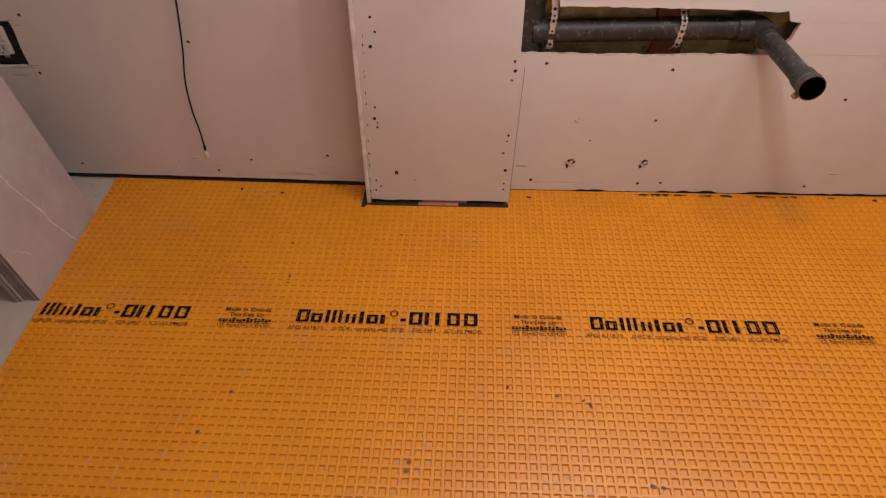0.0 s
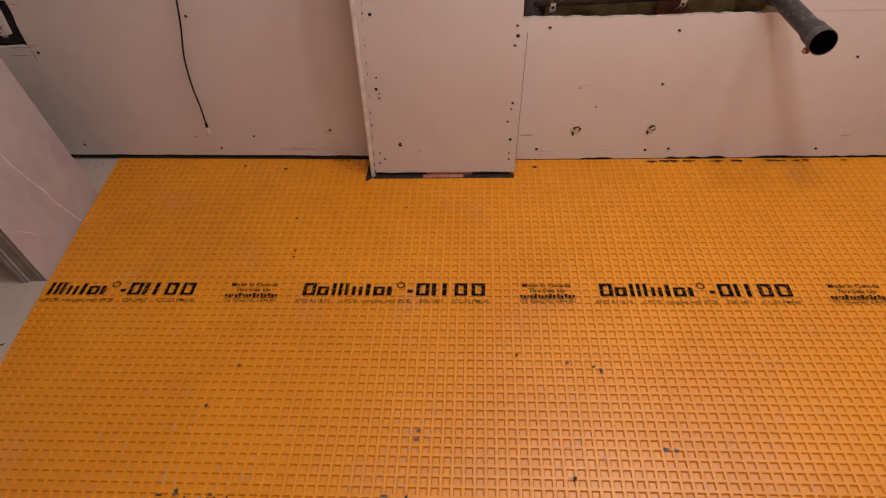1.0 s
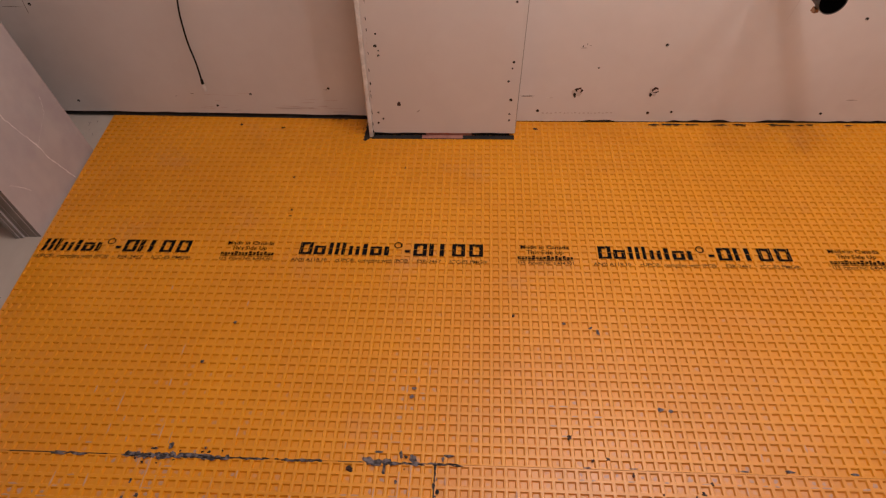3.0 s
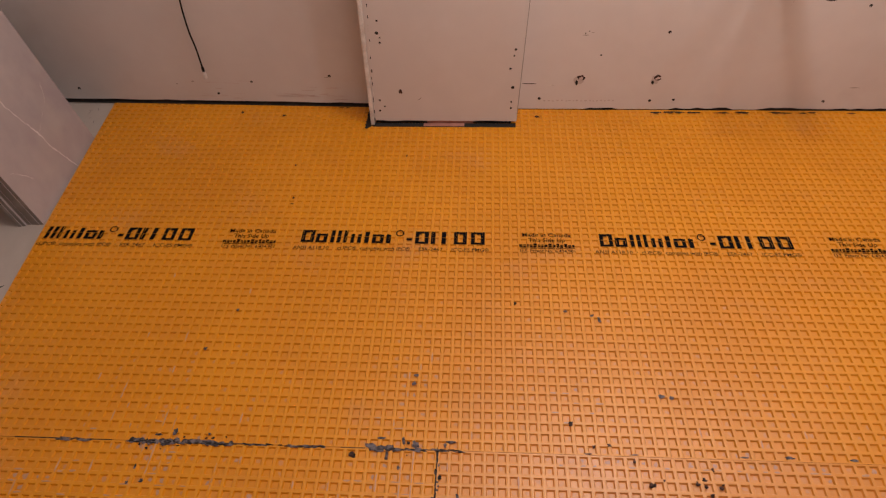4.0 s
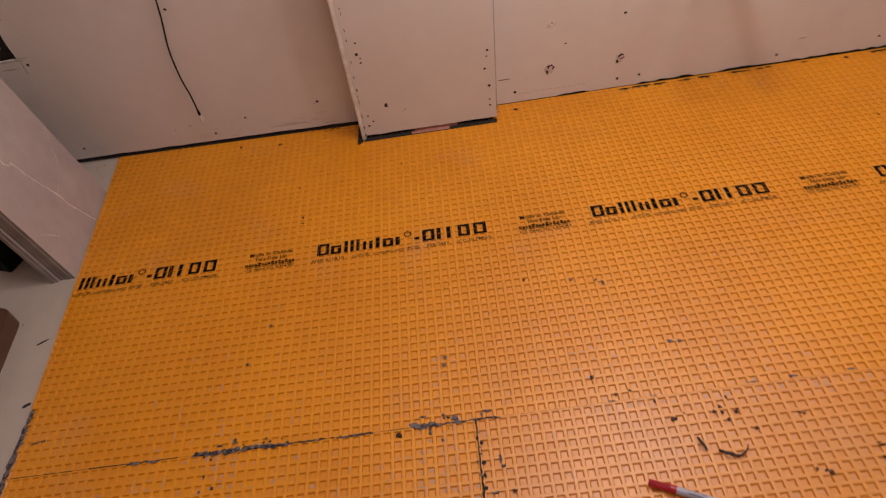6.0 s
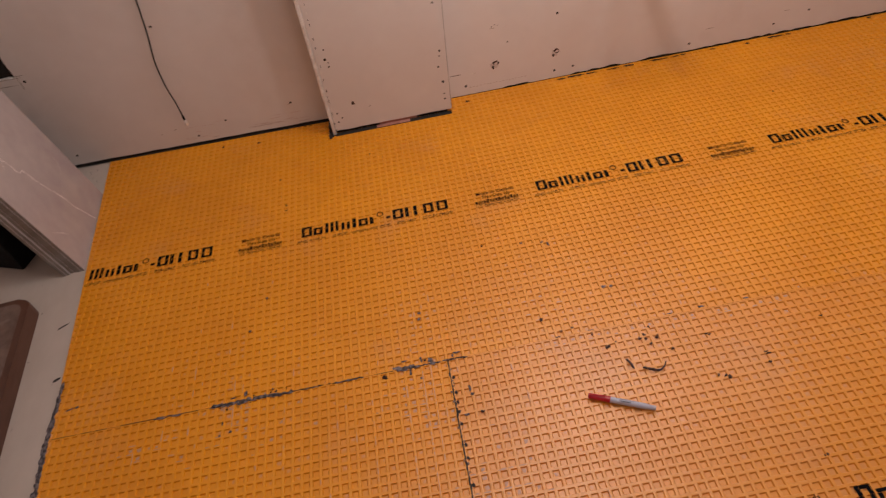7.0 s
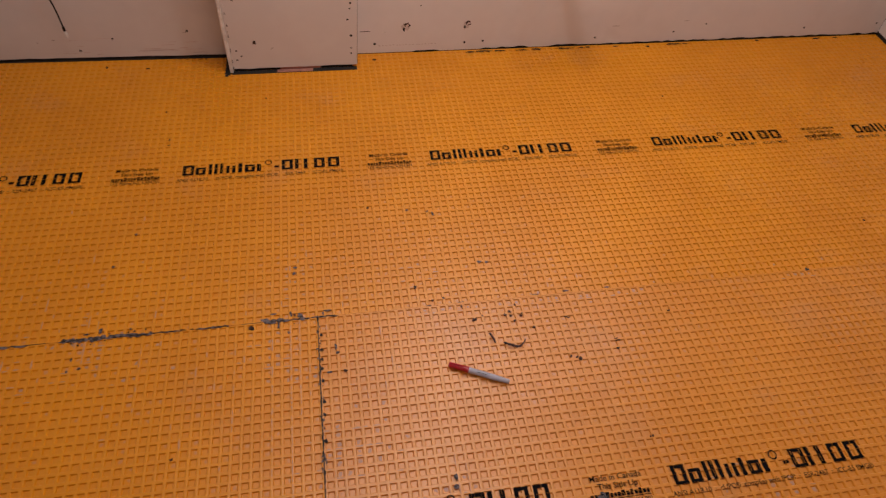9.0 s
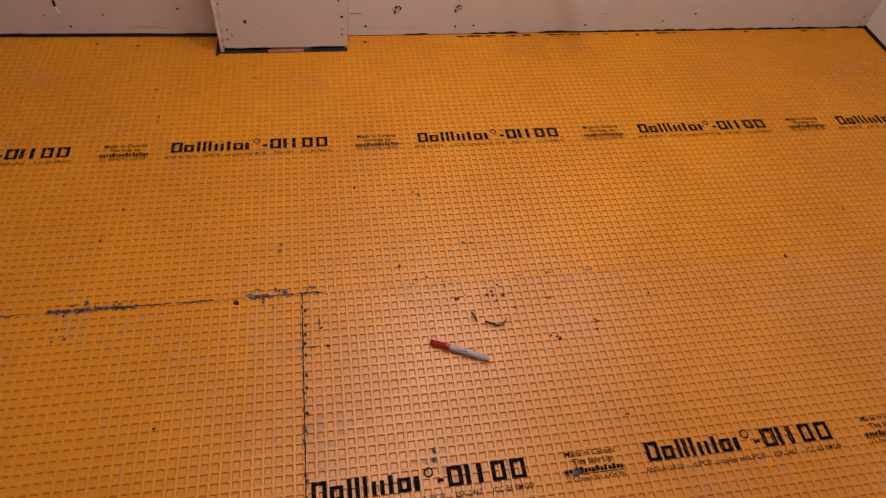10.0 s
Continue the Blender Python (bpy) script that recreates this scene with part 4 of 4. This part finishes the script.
# crumbs and shavings
crumbs = [(0.723, -0.603, 0.006, 0.005), (0.743, -0.592, 0.003, 0.002), (0.80, -0.596, 0.003, 0.006), (0.815, -0.602, 0.004, 0.004), (0.820, -0.616, 0.004, 0.003), (0.812, -0.588, 0.005, 0.003), (0.947, -0.735, 0.006, 0.006),
          (0.930, -0.726, 0.003, 0.003), (1.053, -0.695, 0.003, 0.009), (1.048, -0.720, 0.003, 0.003), (0.595, -0.49, 0.003, 0.004), (0.593, -0.492, 0.003, 0.003), (0.201, -0.563, 0.009, 0.005), (0.224, 0.288, 0.003, 0.003),
          (-0.05, 0.115, 0.003, 0.003), (-0.048, 0.095, 0.002, 0.006), (0.63, -0.535, 0.006, 0.0025), (0.66, -0.53, 0.006, 0.0025), (0.95, -0.62, 0.006, 0.003), (1.211, -0.632, 0.003, 0.003), (0.50, -0.21, 0.003, 0.003),
          (-0.07, 0.245, 0.003, 0.003), (1.52, 0.20, 0.004, 0.003), (0.41, -0.70, 0.006, 0.003), (1.57, 0.483, 0.006, 0.006), (-0.28, 0.485, 0.006, 0.003), (0.58, 0.47, 0.005, 0.004), (1.05, -0.94, 0.005, 0.003), (0.05, -0.86, 0.003, 0.003),
          (-0.15, 0.47, 0.005, 0.003), (1.62, -0.02, 0.003, 0.003), (0.86, -0.64, 0.004, 0.003), (0.70, -0.56, 0.003, 0.004), (0.83, -0.57, 0.003, 0.003), (0.84, -0.60, 0.004, 0.005), (1.66, -0.06, 0.003, 0.004), (1.9, -0.4, 0.003, 0.003)]


def flakes(x, y, rx, ry, n):
    """A crumb of three or four torn flakes."""
    rn, bm = random.Random(200 + n), bmesh.new()
    for k in range(rn.choice((2, 3, 4))):
        blob(bm, x + rn.uniform(-0.7, 0.7) * rx, y + rn.uniform(-0.7, 0.7) * ry, -0.0003, rx * rn.uniform(0.5, 1.0), ry * rn.uniform(0.5, 1.0), min(rx, ry) * rn.uniform(0.5, 1.0), rn.uniform(0, 3), rn, 7)
    return bm


for n, (x, y, rx, ry) in enumerate(crumbs):
    bm = flakes(x, y, rx, ry, n)
    tagged(mesh_object("crumb", bm, CRUMB), "dark brown crumb lying on the membrane", "debris", "crumbs on the membrane")
shaving = tube(smooth_line([(0.779, -0.674, 0.004), (0.795, -0.683, 0.005), (0.812, -0.689, 0.004), (0.826, -0.681, 0.005), (0.832, -0.672, 0.007)], 6), 0.0038, 8,
               radii=[(0.0028 - 0.0028 * abs(k / 24 - 0.30)) * (0.8 + 0.3 * (k % 3)) for k in range(25)])
tagged(mesh_object("shaving", shaving, CRUMB, True), "curled brown shaving lying on the membrane", "debris")
shaving = tube(smooth_line([(0.752, -0.645, 0.003), (0.757, -0.660, 0.005), (0.760, -0.671, 0.003)], 6), 0.0024, 8)
tagged(mesh_object("shaving", shaving, CRUMB, True), "short dark shaving lying on the membrane", "debris")
# pale dried film rubbed along the ribs
rnd7 = random.Random(44)
film = bmesh.new()
for cx, cy, sx, sy, count in ((0.27, -0.62, 0.05, 0.10, 14), (-0.14, -0.56, 0.10, 0.07, 18), (0.05, -0.80, 0.10, 0.16, 10), (0.62, -0.97, 0.02, 0.03, 8), (0.45, -0.78, 0.06, 0.10, 8), (0.30, -0.40, 0.03, 0.05, 6), (-0.30, -0.62, 0.06, 0.04, 8),
                              (0.95, -0.56, 0.10, 0.03, 10), (-0.15, -0.40, 0.10, 0.10, 8)):
    for _ in range(count):
        gx = SPLIT_X - 0.0012 + round((rnd7.gauss(cx, sx) - SPLIT_X) / PITCH) * PITCH
        gy = SEAM_Y - 0.0012 + round((rnd7.gauss(cy, sy) - SEAM_Y) / PITCH) * PITCH
        if abs(gx - SPLIT_X) < 0.004 or abs(gy - SEAM_Y) < 0.004:
            continue
        if rnd7.random() < 0.75:
            blob(film, gx, gy + PITCH / 2, -0.0001, 0.0017, PITCH * rnd7.uniform(0.25, 0.9), 0.0003, 0, rnd7, 9)
        else:
            blob(film, gx + PITCH / 2, gy, -0.0001, PITCH * rnd7.uniform(0.25, 0.6), 0.0017, 0.0003, 0, rnd7, 9)
for col, y0, y1, chance in ((2, -0.56, -0.80, 0.85), (3, -0.56, -1.05, 0.8), (5, -0.60, -0.95, 0.4), (9, -0.58, -0.9, 0.35), (25, -0.50, -0.62, 0.8), (24, -0.46, -0.60, 0.5), (19, -0.56, -0.80, 0.3)):
    y = y0
    while y > y1:
        if rnd7.random() < chance and abs(y - SEAM_Y) > 0.008:
            blob(film, SPLIT_X - 0.0012 - col * PITCH, y, -0.0001, rnd7.uniform(0.0009, 0.0019), rnd7.uniform(0.005, 0.012), 0.0003, 0, rnd7, 9)
        y -= 0.012
# thin dusty film dried on the floors of the pockets; it also paints part of the lamps' glow
dust_glow = bmesh.new()
for cx, cy, sx, sy, count in ((0.74, -0.60, 0.24, 0.13, 420), (-0.16, -0.52, 0.10, 0.09, 70), (0.28, -0.72, 0.06, 0.16, 60), (0.02, -0.78, 0.12, 0.12, 50), (0.62, -0.36, 0.16, 0.08, 60), (0.30, -0.38, 0.05, 0.07, 24)):
    for _ in range(count):
        gx = SPLIT_X + 0.0012 + (math.floor((rnd7.gauss(cx, sx) - SPLIT_X) / PITCH) + 0.5) * PITCH
        gy = SEAM_Y + (math.floor((rnd7.gauss(cy, sy) - SEAM_Y) / PITCH) + 0.5) * PITCH
        blob(dust_glow, gx + rnd7.uniform(-0.002, 0.002), gy + rnd7.uniform(-0.002, 0.002), 0.0001 - DEPTH, rnd7.uniform(0.003, 0.0054), rnd7.uniform(0.003, 0.0054), 0.0002, rnd7.uniform(0, 3), rnd7, 9)
tagged(mesh_object("dust_glow_film", dust_glow, DUST_GLOW), "thin greyish pink film dried in the membrane's pockets, partly painted lamp glow", "debris", kind="stuff")
tagged(mesh_object("dried_film", film, HAZE), "pale dried thinset film rubbed along the ribs", "debris", kind="stuff")
# thin grey film wiped over ribs and pockets in patches
grey = bmesh.new()
for cx, cy, sx, sy, count in ((0.43, -0.88, 0.05, 0.045, 60), (-0.15, -0.61, 0.08, 0.04, 34), (-0.38, -0.625, 0.03, 0.010, 12), (0.27, -0.64, 0.035, 0.06, 36), (0.62, -1.00, 0.025, 0.03, 16),
                              (0.85, -0.552, 0.16, 0.010, 40), (1.10, -0.560, 0.07, 0.015, 14), (1.62, -0.55, 0.04, 0.02, 10), (0.30, -0.41, 0.02, 0.03, 10), (0.60, -0.42, 0.025, 0.03, 10), (1.30, -1.05, 0.06, 0.04, 18)):
    for _ in range(count):
        x, y = rnd7.gauss(cx, sx), rnd7.gauss(cy, sy)
        gx = SPLIT_X + 0.0012 + (math.floor((x - SPLIT_X) / PITCH) + 0.5) * PITCH
        gy = SEAM_Y + (math.floor((y - SEAM_Y) / PITCH) + 0.5) * PITCH
        if rnd7.random() < 0.55:
            blob(grey, gx + rnd7.uniform(-0.002, 0.002), gy + rnd7.uniform(-0.002, 0.002), 0.0001 - DEPTH, rnd7.uniform(0.003, 0.0058), rnd7.uniform(0.003, 0.0058), 0.0003, rnd7.uniform(0, 3), rnd7, 9)
        elif abs(gy - PITCH / 2 - SEAM_Y) > 0.004:
            blob(grey, gx + rnd7.uniform(-0.004, 0.004), gy - PITCH / 2, -0.0001, rnd7.uniform(0.004, 0.010), rnd7.uniform(0.0010, 0.0022), 0.0004, 0, rnd7, 9)
tagged(mesh_object("grey_film", grey, GREY_FILM), "thin grey thinset film wiped over the membrane", "debris", kind="stuff")
# pencil ticks on the plywood
for n, (x, y, w, h) in enumerate(((-0.748, 0.500, 0.008, 0.0012), (-0.745, 0.490, 0.0014, 0.010), (-0.726, 0.505, 0.0014, 0.008), (-0.745, 0.440, 0.008, 0.0012), (-0.714, 0.442, 0.0014, 0.008), (-0.664, -0.193, 0.018, 0.0035), (-0.637, -0.372, 0.010, 0.005),
                                  (-0.743, -0.130, 0.002, 0.002), (-0.734, -0.297, 0.002, 0.002))):
    bm = blob(bmesh.new(), x, y, FLOOR_Z + 0.0003, w, h, 0.0002, 0.1 * n, random.Random(300 + n))
    tagged(mesh_object("pencil_tick", bm, DARK_SET if n > 4 else PENCIL), "dark pencil tick on the plywood", "mark", "ticks on the plywood")
